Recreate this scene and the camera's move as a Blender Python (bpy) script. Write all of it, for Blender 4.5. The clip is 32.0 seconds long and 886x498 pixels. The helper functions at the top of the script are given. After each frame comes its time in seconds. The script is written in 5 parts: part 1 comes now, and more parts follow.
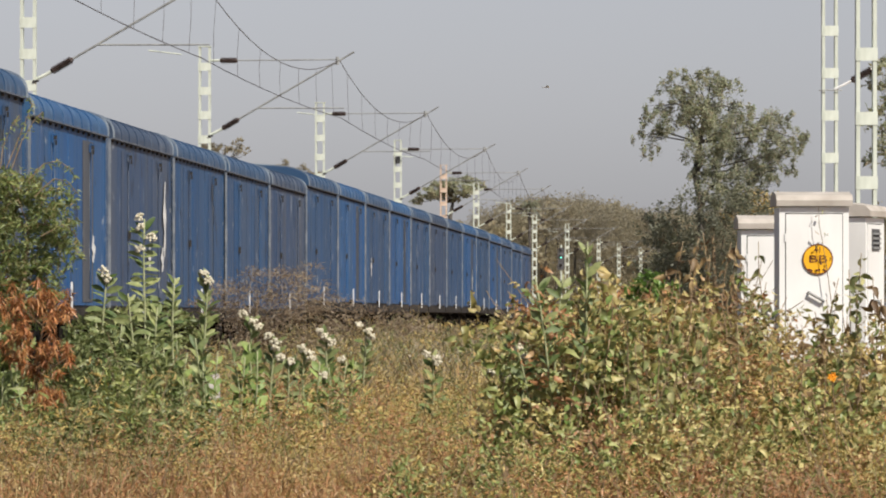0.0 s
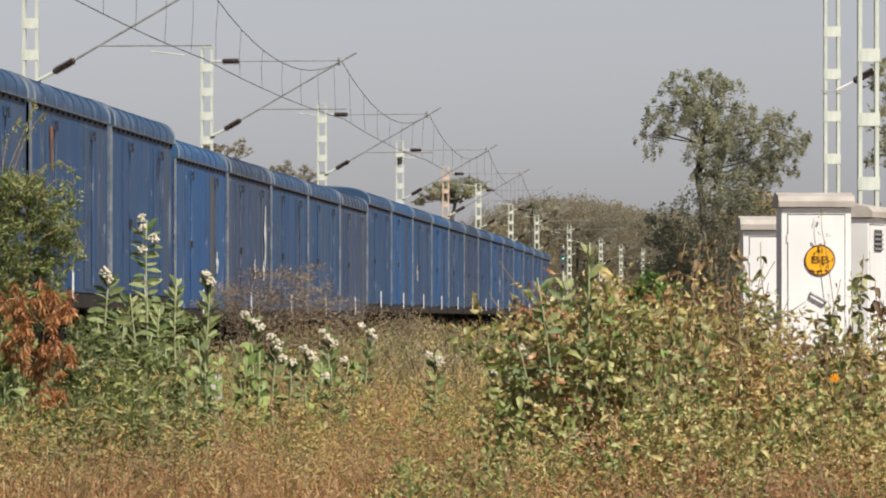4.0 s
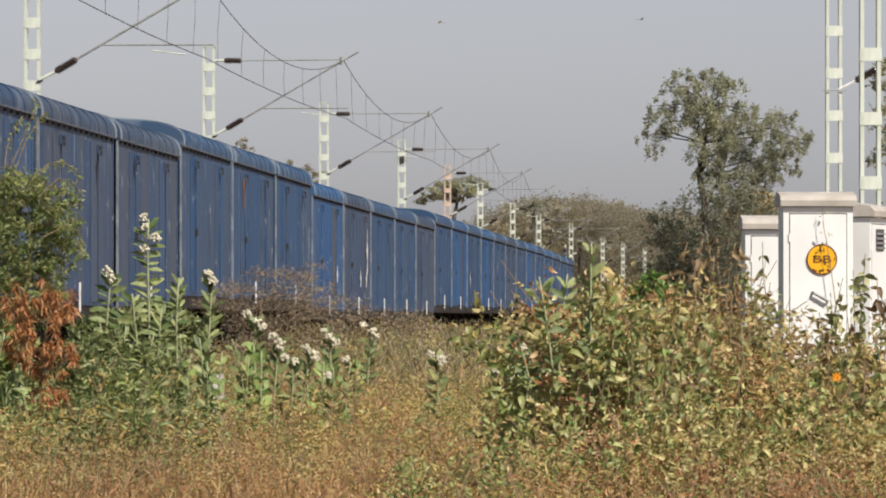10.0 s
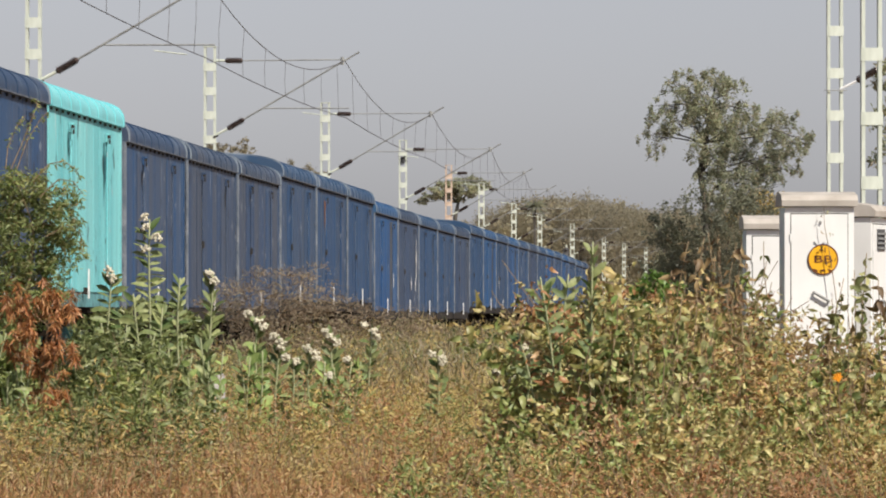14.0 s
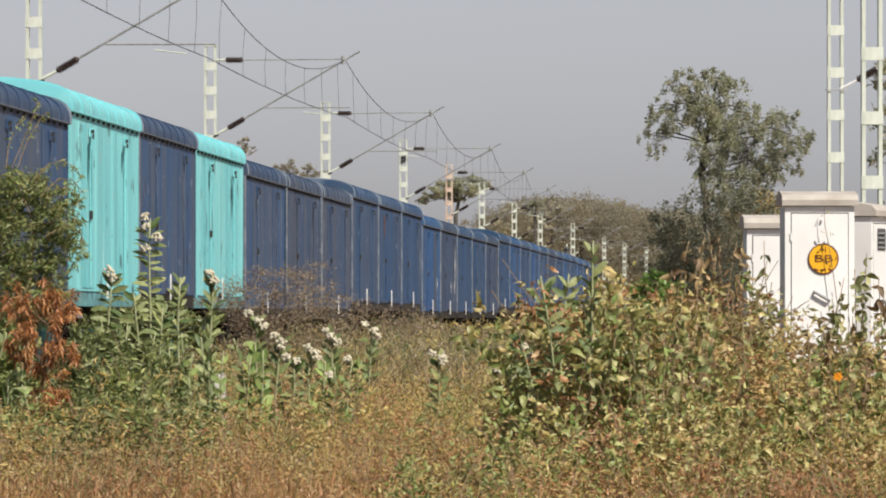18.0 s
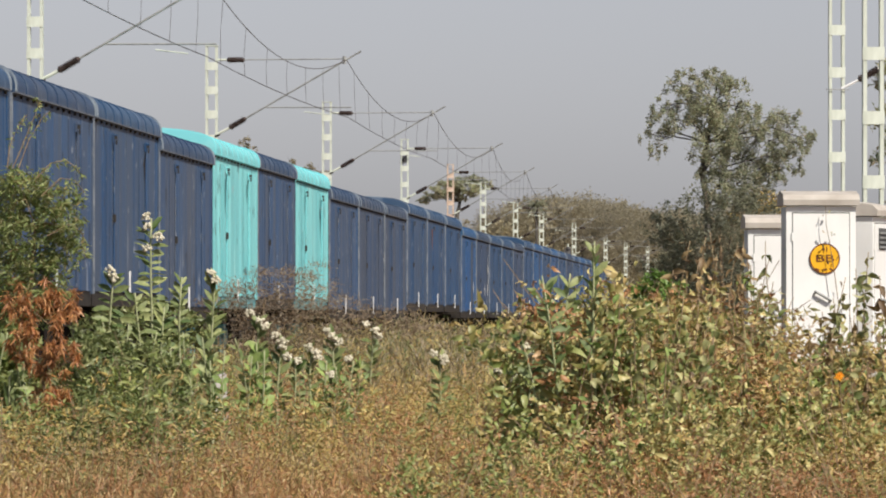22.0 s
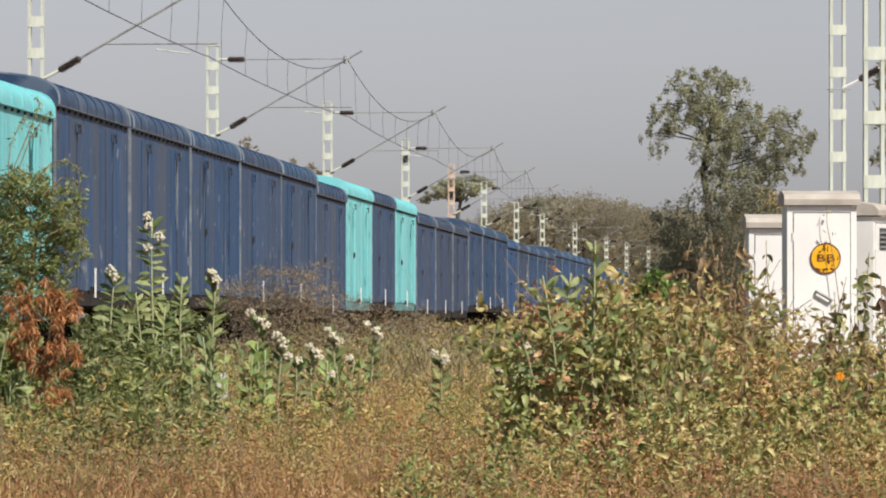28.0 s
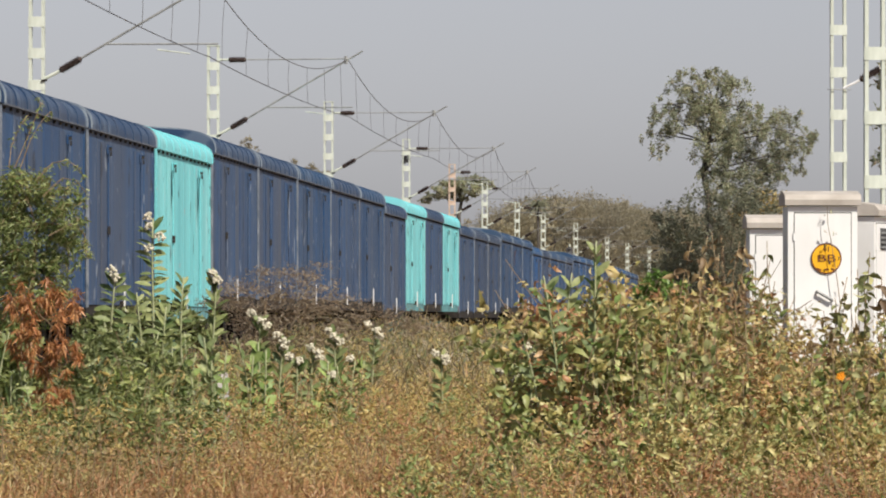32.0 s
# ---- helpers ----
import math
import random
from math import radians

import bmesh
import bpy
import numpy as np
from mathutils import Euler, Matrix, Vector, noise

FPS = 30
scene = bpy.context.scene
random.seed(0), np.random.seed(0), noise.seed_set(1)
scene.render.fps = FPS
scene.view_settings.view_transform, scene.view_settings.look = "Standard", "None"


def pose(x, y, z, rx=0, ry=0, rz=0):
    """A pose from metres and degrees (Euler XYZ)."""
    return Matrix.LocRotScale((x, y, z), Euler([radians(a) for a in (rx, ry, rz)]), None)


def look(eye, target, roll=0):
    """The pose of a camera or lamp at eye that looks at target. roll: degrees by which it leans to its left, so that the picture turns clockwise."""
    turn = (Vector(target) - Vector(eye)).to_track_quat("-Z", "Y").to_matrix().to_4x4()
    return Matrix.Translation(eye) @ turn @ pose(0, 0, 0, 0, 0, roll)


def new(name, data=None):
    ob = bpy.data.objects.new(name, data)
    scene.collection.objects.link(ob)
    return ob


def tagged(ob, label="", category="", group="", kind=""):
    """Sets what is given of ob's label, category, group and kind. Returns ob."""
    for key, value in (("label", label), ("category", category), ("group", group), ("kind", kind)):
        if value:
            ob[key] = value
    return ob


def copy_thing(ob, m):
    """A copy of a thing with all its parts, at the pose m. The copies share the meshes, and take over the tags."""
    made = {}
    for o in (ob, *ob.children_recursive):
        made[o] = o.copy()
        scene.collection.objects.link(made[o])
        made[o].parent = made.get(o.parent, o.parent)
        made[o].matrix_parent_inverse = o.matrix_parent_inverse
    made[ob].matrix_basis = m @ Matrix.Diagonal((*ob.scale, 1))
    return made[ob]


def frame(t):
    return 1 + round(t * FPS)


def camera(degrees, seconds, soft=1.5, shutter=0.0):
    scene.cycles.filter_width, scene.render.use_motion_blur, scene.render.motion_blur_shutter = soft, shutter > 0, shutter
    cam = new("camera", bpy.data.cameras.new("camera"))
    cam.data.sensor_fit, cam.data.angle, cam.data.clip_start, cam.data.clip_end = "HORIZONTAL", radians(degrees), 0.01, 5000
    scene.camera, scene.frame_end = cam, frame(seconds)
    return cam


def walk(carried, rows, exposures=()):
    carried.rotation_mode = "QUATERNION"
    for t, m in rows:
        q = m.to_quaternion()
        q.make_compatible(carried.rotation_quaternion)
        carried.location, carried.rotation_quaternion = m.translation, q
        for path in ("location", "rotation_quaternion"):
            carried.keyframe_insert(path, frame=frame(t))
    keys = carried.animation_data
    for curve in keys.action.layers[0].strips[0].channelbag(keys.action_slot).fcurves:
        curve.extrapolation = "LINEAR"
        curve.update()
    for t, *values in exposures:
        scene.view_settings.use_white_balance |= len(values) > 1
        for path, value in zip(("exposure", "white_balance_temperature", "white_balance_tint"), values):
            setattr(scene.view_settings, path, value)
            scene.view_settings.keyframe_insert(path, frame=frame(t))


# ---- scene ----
# ---- camera: a long lens on a tripod, 0.95 m over rail level, that drifts a little ----
EYE = 0.95
cam = camera(8.059, 32.0, soft=2.0)
walk(cam, [(t, pose(0, 0, EYE, tilt, 0, pan)) for t, tilt, pan in (
         (0, 90.6200, -0.0315), (0.5, 90.6251, -0.0236), (1, 90.6228, -0.0242), (1.5, 90.6205, -0.0214),
         (2, 90.6290, -0.0180), (2.5, 90.6154, -0.0197), (3, 90.6194, -0.0236), (3.5, 90.6279, -0.0152),
         (5.5, 90.6211, -0.0089), (6, 90.5974, -0.0078), (6.5, 90.6206, -0.0067), (7, 90.6217, -0.0017),
         (7.5, 90.6206, -0.0078), (8, 90.6217, -0.0017), (8.5, 90.6211, 0.0022), (9, 90.6211, 0.0000),
         (9.5, 90.6217, 0.0073), (10, 90.6211, 0.0057), (10.5, 90.6211, 0.0068), (11, 90.6205, 0.0118),
         (11.5, 90.6234, 0.0084), (12, 90.6149, 0.0056), (12.5, 90.6211, 0.0148), (13, 90.6211, 0.0096),
         (13.5, 90.6211, 0.0164), (14, 90.6211, 0.0159), (14.5, 90.6217, 0.0181), (16.5, 90.6137, 0.0153),
         (17, 90.6155, 0.0226), (17.5, 90.6172, 0.0220), (18, 90.6155, 0.0198), (18.5, 90.6234, 0.0237),
         (19, 90.6211, 0.0299), (19.5, 90.6142, 0.0237), (20, 90.6211, 0.0254), (20.5, 90.6093, 0.0237),
         (21, 90.6172, 0.0242), (21.5, 90.6211, 0.0304), (22, 90.6137, 0.0315), (22.5, 90.6131, 0.0310),
         (23, 90.6131, 0.0315), (23.5, 90.5980, 0.0299), (24, 90.6200, 0.0315), (24.5, 90.6137, 0.0321),
         (25, 90.6131, 0.0315), (25.5, 90.6155, 0.0326), (27.5, 90.6131, 0.0371), (28, 90.6110, 0.0390),
         (28.5, 90.6137, 0.0384), (29, 90.6131, 0.0406), (29.5, 90.6131, 0.0395), (30, 90.6131, 0.0395),
         (30.5, 90.6093, 0.0395), (31, 90.6060, 0.0434), (31.5, 90.6060, 0.0468), (32, 90.6131, 0.0462))])

# ---- sky, sun, exposure ----
SUN_EL, SUN_AZ = radians(44), radians(143)          # azimuth clockwise from +y: behind the camera, to its right
world = bpy.data.worlds.new("hazy_sky")
scene.world = world
world.use_nodes = True
wn, wl = world.node_tree.nodes, world.node_tree.links
sky = wn.new("ShaderNodeTexSky")
sky.sky_type, sky.sun_disc = "NISHITA", False
sky.sun_elevation, sky.sun_rotation = SUN_EL, SUN_AZ
sky.air_density, sky.dust_density, sky.ozone_density, sky.altitude = 1.0, 1.0, 1.0, 0
grey = wn.new("ShaderNodeHueSaturation")
grey.inputs["Saturation"].default_value = 0.29
wl.new(sky.outputs["Color"], grey.inputs["Color"])
haze = wn.new("ShaderNodeMix")
haze.data_type, haze.blend_type = "RGBA", "MULTIPLY"
haze.inputs[0].default_value, haze.inputs[7].default_value = 1.0, (0.965, 0.962, 1.065, 1)
wl.new(grey.outputs["Color"], haze.inputs[6])
wl.new(haze.outputs[2], wn["Background"].inputs["Color"])
wn["Background"].inputs["Strength"].default_value = 0.076

sun = new("sun", bpy.data.lights.new("sun", "SUN"))
sun.data.energy, sun.data.angle, sun.data.color = 5.0, radians(0.6), (1.0, 0.93, 0.82)
sun_from = Vector((math.sin(SUN_AZ) * math.cos(SUN_EL), math.cos(SUN_AZ) * math.cos(SUN_EL), math.sin(SUN_EL)))
sun.matrix_world = look(sun_from * 50, (0, 0, 0))
scene.view_settings.exposure = 0.2

rng = np.random.default_rng(7)


# ---- materials ----
def material(name, rough=0.7, metal=0.0):
    m = bpy.data.materials.new(name)
    m.use_nodes = True
    b = m.node_tree.nodes["Principled BSDF"]
    b.inputs["Roughness"].default_value, b.inputs["Metallic"].default_value = rough, metal
    return m, m.node_tree.nodes, m.node_tree.links, b


def noise_ramp(n, l, stops, scale, detail=5.0, stretch=(1, 1, 1), coords="Object"):
    """Noise through a colour ramp, at a size in metres."""
    co, mp, tx, rp = (n.new("ShaderNode" + k) for k in ("TexCoord", "Mapping", "TexNoise", "ValToRGB"))
    mp.inputs["Scale"].default_value = stretch
    tx.inputs["Scale"].default_value, tx.inputs["Detail"].default_value = scale, detail
    if coords == "Own":
        info, add = n.new("ShaderNodeObjectInfo"), n.new("ShaderNodeVectorMath")
        big = n.new("ShaderNodeMath")
        big.operation, big.inputs[1].default_value = "MULTIPLY", 70.0
        l.new(info.outputs["Random"], big.inputs[0])
        l.new(co.outputs["Object"], add.inputs[0])
        l.new(big.outputs[0], add.inputs[1])
        l.new(add.outputs["Vector"], mp.inputs["Vector"])
    else:
        l.new(co.outputs[coords], mp.inputs["Vector"])
    l.new(mp.outputs["Vector"], tx.inputs["Vector"])
    l.new(tx.outputs["Fac"], rp.inputs["Fac"])
    e = rp.color_ramp.elements
    while len(e) < len(stops):
        e.new(0.5)
    for k, (at, col) in zip(e, stops):
        k.position, k.color = at, (*col, 1)
    return rp.outputs["Color"], tx.outputs["Fac"]


def mix(n, l, fac, a, b, blend="MIX"):
    m = n.new("ShaderNodeMix")
    m.data_type, m.blend_type = "RGBA", blend
    for key, value in (("Factor", fac), ("A", a), ("B", b)):
        socket = [s for s in m.inputs if s.name == key and (s.type == "RGBA" or key == "Factor" and s.type == "VALUE")][0]
        if isinstance(value, (int, float)):
            socket.default_value = value
        elif isinstance(value, tuple):
            socket.default_value = (*value, 1)
        else:
            l.new(value, socket)
    return [o for o in m.outputs if o.type == "RGBA"][0]


def bump(n, l, b, height, strength=0.3, distance=0.02):
    k = n.new("ShaderNodeBump")
    k.inputs["Strength"].default_value, k.inputs["Distance"].default_value = strength, distance
    l.new(height, k.inputs["Height"])
    l.new(k.outputs["Normal"], b.inputs["Normal"])


def plain(name, a, c, rough=0.7, metal=0.0, scale=6.0, stretch=(1, 1, 1), relief=0.2):
    m, n, l, b = material(name, rough, metal)
    col, fac = noise_ramp(n, l, [(0.3, a), (0.7, c)], scale, stretch=stretch)
    l.new(col, b.inputs["Base Color"])
    b.inputs["Specular IOR Level"].default_value = 0.3
    bump(n, l, b, fac, relief, 0.01)
    return m


def wagon_paint(name, base, worn, rust, wear=0.5, grime=0.42, pale=(0.34, 0.38, 0.44), dull=(0.070, 0.080, 0.100)):
    """Weathered paint: faded patches, upright streaks of dirt and pale runs, chips down to primer; each sheet its own."""
    m, n, l, b = material(name, 0.6)
    b.inputs["Specular IOR Level"].default_value = 0.3
    col, fac = noise_ramp(n, l, [(0.32, base), (0.72, worn)], 0.5, stretch=(1, 1, 0.5), coords="Own")
    panel, _ = noise_ramp(n, l, [(0.46, (0, 0, 0)), (0.60, (1, 1, 1))], 0.9, 3, (1, 1, 0.05), "Own")
    col = mix(n, l, mix(n, l, panel, (0, 0, 0), (grime * 1.5,) * 3), col, dull)
    streak, _ = noise_ramp(n, l, [(0.48, (0, 0, 0)), (0.74, (1, 1, 1))], 1.5, 2, (1, 1, 0.07), "Own")
    col = mix(n, l, mix(n, l, streak, (0, 0, 0), (wear, wear, wear)), col, rust)
    runs, _ = noise_ramp(n, l, [(0.655, (0, 0, 0)), (0.70, (1, 1, 1))], 3.4, 5, (0.8, 1, 0.16), "Own")
    col = mix(n, l, mix(n, l, runs, (0, 0, 0), (0.5, 0.5, 0.5)), col, pale)
    chips, _ = noise_ramp(n, l, [(0.645, (0, 0, 0)), (0.70, (1, 1, 1))], 6.0, 8, (0.35, 1, 0.6), "Own")
    col = mix(n, l, mix(n, l, chips, (0, 0, 0), (0.45, 0.45, 0.45)), col, (0.40, 0.43, 0.46))
    dark, _ = noise_ramp(n, l, [(0.63, (0, 0, 0)), (0.67, (1, 1, 1))], 5.0, 6, (0.4, 1, 0.35), "Own")
    col = mix(n, l, mix(n, l, dark, (0, 0, 0), (0.7, 0.7, 0.7)), col, (0.018, 0.022, 0.035))
    dirt, _ = noise_ramp(n, l, [(0.47, (0, 0, 0)), (0.64, (1, 1, 1))], 0.8, 2, (1, 1, 0.12), "Own")
    col = mix(n, l, mix(n, l, dirt, (0, 0, 0), (grime, grime, grime)), col, (0.085, 0.092, 0.105))
    fine, ffac = noise_ramp(n, l, [(0.35, (0.82, 0.82, 0.82)), (0.7, (1.08, 1.08, 1.08))], 40, 3)
    col = mix(n, l, 1.0, col, fine, "MULTIPLY")
    l.new(col, b.inputs["Base Color"])
    bump(n, l, b, fac, 0.15, 0.03)
    return m


def roof_paint_of(name, base, worn, pale, cover=0.6):
    """Weathered roof: brown dust, and sun highlights painted as pale bands across the arch."""
    m, n, l, b = material(name, 0.55)
    b.inputs["Specular IOR Level"].default_value = 0.35
    col, fac = noise_ramp(n, l, [(0.3, base), (0.7, worn)], 1.3, 6, coords="Own")
    dust, _ = noise_ramp(n, l, [(0.55, (0, 0, 0)), (0.72, (0.35, 0.35, 0.35))], 0.6, 5, coords="Own")
    col = mix(n, l, dust, col, (0.11, 0.105, 0.11))
    # pale noise bands stand for the sun's highlights on the ribs
    band, bf = noise_ramp(n, l, [(0.57, (0, 0, 0)), (0.64, (cover, cover, cover))], 3.2, 5, (1, 0.35, 0.6), "Own")
    col = mix(n, l, band, col, pale)
    l.new(col, b.inputs["Base Color"])
    bump(n, l, b, bf, 0.35, 0.03)
    return m


def leaf_material(name, stops, glow=0.28, rough=0.42, patch=0.6):
    """Leaves: each takes its own colour of the ramp; wide patches shift it; some light passes through."""
    m, n, l, b = material(name, rough)
    geo, rp = n.new("ShaderNodeNewGeometry"), n.new("ShaderNodeValToRGB")
    l.new(geo.outputs["Random Per Island"], rp.inputs["Fac"])
    e = rp.color_ramp.elements
    while len(e) < len(stops):
        e.new(0.5)
    for i, (k, col) in enumerate(zip(e, stops)):
        k.position, k.color = i / (len(stops) - 1), (*col, 1)
    wide, _ = noise_ramp(n, l, [(0.3, (0.72, 0.72, 0.70)), (0.7, (1.2, 1.16, 1.0))], patch, 3)
    col = mix(n, l, 1.0, rp.outputs["Color"], wide, "MULTIPLY")
    l.new(col, b.inputs["Base Color"])
    tr, ad = n.new("ShaderNodeBsdfTranslucent"), n.new("ShaderNodeMixShader")
    l.new(col, tr.inputs["Color"])
    ad.inputs["Fac"].default_value = glow
    l.new(b.outputs["BSDF"], ad.inputs[1])
    l.new(tr.outputs["BSDF"], ad.inputs[2])
    l.new(ad.outputs["Shader"], n["Material Output"].inputs["Surface"])
    return m


BLUES = {
    "bright": wagon_paint("bright_blue_paint", (0.011, 0.0705, 0.2162), (0.018, 0.0965, 0.2484), (0.045, 0.0885, 0.150), 0.45, 0.22, dull=(0.058, 0.080, 0.112)),
    "blue": wagon_paint("blue_paint", (0.011, 0.056, 0.152), (0.021, 0.079, 0.190), (0.052, 0.079, 0.116), 0.45, 0.26),
    "navy": wagon_paint("navy_paint", (0.018, 0.059, 0.148), (0.031, 0.083, 0.186), (0.076, 0.088, 0.112), 0.55, 0.3, dull=(0.080, 0.087, 0.105)),
    "grey": wagon_paint("greyed_blue_paint", (0.023, 0.055, 0.126), (0.037, 0.074, 0.154), (0.065, 0.078, 0.104), 0.55, 0.3),
    "dusty": wagon_paint("dusty_grey_paint", (0.03612, 0.04816, 0.0736), (0.05848, 0.0688, 0.09016), (0.1032, 0.0946, 0.092), 0.6),
    "turq": wagon_paint("turquoise_paint", (0.17, 0.57, 0.61), (0.26, 0.68, 0.70), (0.06, 0.28, 0.33), 0.4, 0.10, (0.50, 0.74, 0.74), (0.11, 0.40, 0.44)),
}
ROOFS = {
    "bright": roof_paint_of("bright_blue_roof", (0.013, 0.063, 0.17), (0.03, 0.088, 0.185), (0.17, 0.25, 0.36), 0.45),
    "blue": roof_paint_of("blue_roof", (0.013, 0.048, 0.116), (0.034, 0.072, 0.136), (0.17, 0.22, 0.30), 0.45),
    "navy": roof_paint_of("navy_roof", (0.012, 0.037, 0.092), (0.030, 0.056, 0.106), (0.15, 0.19, 0.25), 0.4),
    "grey": roof_paint_of("greyed_roof", (0.018, 0.040, 0.084), (0.040, 0.060, 0.100), (0.17, 0.20, 0.25), 0.4),
    "turq": roof_paint_of("turquoise_roof", (0.15, 0.50, 0.545), (0.20, 0.56, 0.59), (0.34, 0.66, 0.68), 0.2),
}
IRON = plain("oily_iron", (0.012, 0.011, 0.010), (0.04, 0.033, 0.028), 0.7, 0.3)
TURQ_GEAR = plain("grimy_turquoise_gear", (0.05, 0.11, 0.12), (0.16, 0.42, 0.45), 0.7, scale=5)
DARK_STEEL = plain("dark_steel", (0.02, 0.02, 0.022), (0.06, 0.055, 0.05), 0.6, 0.4)
# post steel lightened to paint in its sunlit face
PALE_STRIP = plain("dusty_pale_steel", (0.075, 0.10, 0.14), (0.23, 0.25, 0.28), 0.7)
WASH = plain("old_whitewash", (0.16, 0.19, 0.23), (0.42, 0.44, 0.46), 0.8, scale=7)
GRIMY_STRIP = plain("grimy_gutter_steel", (0.045, 0.06, 0.09), (0.15, 0.16, 0.18), 0.7)
# sun highlight on the roof's end bands, put into their colour
ROOF_GLINT = plain("rubbed_roof_band", (0.06, 0.09, 0.14), (0.25, 0.29, 0.33), 0.6, scale=2.5)
ORANGE_RUST = plain("orange_rust", (0.15, 0.07, 0.05), (0.25, 0.11, 0.07), 0.85)
TEAL_RUN = plain("dark_teal_run", (0.02, 0.10, 0.12), (0.05, 0.22, 0.25), 0.8)
WHITE_PAINT = plain("white_paint", (0.52, 0.53, 0.54), (0.74, 0.74, 0.73), 0.5, scale=9, relief=0.05)
MAST_PAINT = plain("grey_green_mast_paint", (0.42, 0.455, 0.39), (0.60, 0.64, 0.57), 0.55, scale=4, stretch=(1, 1, 0.4))
MAST_RUST = plain("red_oxide_mast_paint", (0.42, 0.30, 0.22), (0.62, 0.50, 0.41), 0.7, scale=4)
GALV = plain("galvanised_tube", (0.18, 0.185, 0.185), (0.34, 0.35, 0.34), 0.5, 0.2)
WIRE = plain("copper_wire", (0.06, 0.055, 0.05), (0.13, 0.11, 0.10), 0.5, 0.5)
CERAMIC = plain("brown_porcelain", (0.035, 0.025, 0.022), (0.075, 0.055, 0.05), 0.25)
CASE_WHITE = plain("white_case_enamel", (0.66, 0.66, 0.65), (0.78, 0.78, 0.77), 0.45, scale=3, stretch=(1, 1, 0.4), relief=0.04)
CASE_ROOF = plain("dusty_case_roof", (0.36, 0.325, 0.285), (0.50, 0.46, 0.42), 0.75, scale=5)
SEAM = plain("dark_seam", (0.05, 0.05, 0.055), (0.11, 0.11, 0.11), 0.8)
YELLOW = plain("sign_yellow", (0.72, 0.37, 0.012), (0.80, 0.43, 0.02), 0.5, relief=0.03)
SIGN_INK = plain("sign_brown_ink", (0.10, 0.03, 0.012), (0.16, 0.05, 0.02), 0.6, relief=0.03)
BARK = plain("grey_bark", (0.05, 0.046, 0.04), (0.11, 0.10, 0.088), 0.9, scale=8, stretch=(1, 1, 0.3), relief=0.6)
STALK = plain("pale_green_stalk", (0.24, 0.27, 0.14), (0.36, 0.37, 0.22), 0.7, scale=20)
DRY_STEM = plain("dry_stem", (0.13, 0.085, 0.05), (0.32, 0.24, 0.145), 0.9, scale=20)
BALLAST = plain("dark_ballast", (0.06, 0.055, 0.05), (0.20, 0.18, 0.16), 0.9, scale=14, relief=0.9)
SOIL = plain("dry_soil", (0.13, 0.085, 0.05), (0.26, 0.18, 0.11), 0.95, scale=0.8, relief=0.7)

# next three: far leaves lightened and greyed, distance haze put into their colour
LEAF_TREE = leaf_material("tree_leaves", [(0.26, 0.30, 0.22), (0.37, 0.41, 0.30), (0.49, 0.51, 0.40), (0.43, 0.37, 0.29), (0.29, 0.37, 0.25)], 0.6)
LEAF_DARK = leaf_material("dark_shrub_leaves", [(0.12, 0.14, 0.105), (0.18, 0.195, 0.145), (0.24, 0.235, 0.175)], 0.5)
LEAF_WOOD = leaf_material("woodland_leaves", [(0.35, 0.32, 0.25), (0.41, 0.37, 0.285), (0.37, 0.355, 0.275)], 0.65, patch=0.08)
LEAF_NEEM = leaf_material("neem_leaves", [(0.13, 0.185, 0.06), (0.25, 0.335, 0.11), (0.48, 0.52, 0.24), (0.20, 0.27, 0.09), (0.33, 0.26, 0.13), (0.22, 0.30, 0.10)], 0.42)
LEAF_RED = leaf_material("dry_orange_leaves", [(0.52, 0.20, 0.07), (0.22, 0.10, 0.05), (0.62, 0.30, 0.12), (0.36, 0.20, 0.09), (0.50, 0.17, 0.06)], 0.25)
LEAF_GREEN = leaf_material("weed_green_leaves", [(0.12, 0.165, 0.045), (0.22, 0.275, 0.085), (0.40, 0.43, 0.18), (0.16, 0.20, 0.065)], 0.28)
LEAF_OLIVE = leaf_material("weed_olive_leaves", [(0.25, 0.185, 0.06), (0.47, 0.345, 0.125), (0.60, 0.49, 0.215), (0.32, 0.25, 0.09)], 0.26)
LEAF_BROWN = leaf_material("weed_brown_leaves", [(0.37, 0.18, 0.088), (0.50, 0.275, 0.138), (0.28, 0.138, 0.070), (0.60, 0.42, 0.25)], 0.26)
LEAF_STRAW = leaf_material("weed_straw_leaves", [(0.55, 0.418, 0.198), (0.44, 0.308, 0.132), (0.638, 0.55, 0.33)])
LEAF_VINE = leaf_material("creeper_leaves", [(0.13, 0.13, 0.04), (0.34, 0.325, 0.12), (0.58, 0.52, 0.25), (0.46, 0.325, 0.15), (0.26, 0.255, 0.08), (0.50, 0.45, 0.22)], 0.24)
LEAF_DEEP = leaf_material("deep_green_weed_leaves", [(0.08, 0.115, 0.04), (0.15, 0.19, 0.07), (0.31, 0.33, 0.16), (0.115, 0.155, 0.055)], 0.28)
LEAF_BANK = leaf_material("bank_weed_leaves", [(0.20, 0.155, 0.12), (0.32, 0.25, 0.17), (0.25, 0.22, 0.13), (0.42, 0.35, 0.22)], 0.25)
PETAL = plain("pale_petals", (0.42, 0.39, 0.29), (0.68, 0.63, 0.51), 0.7, scale=30)
MARIGOLD = plain("orange_petals", (0.78, 0.30, 0.015), (0.88, 0.42, 0.03), 0.7, scale=30)


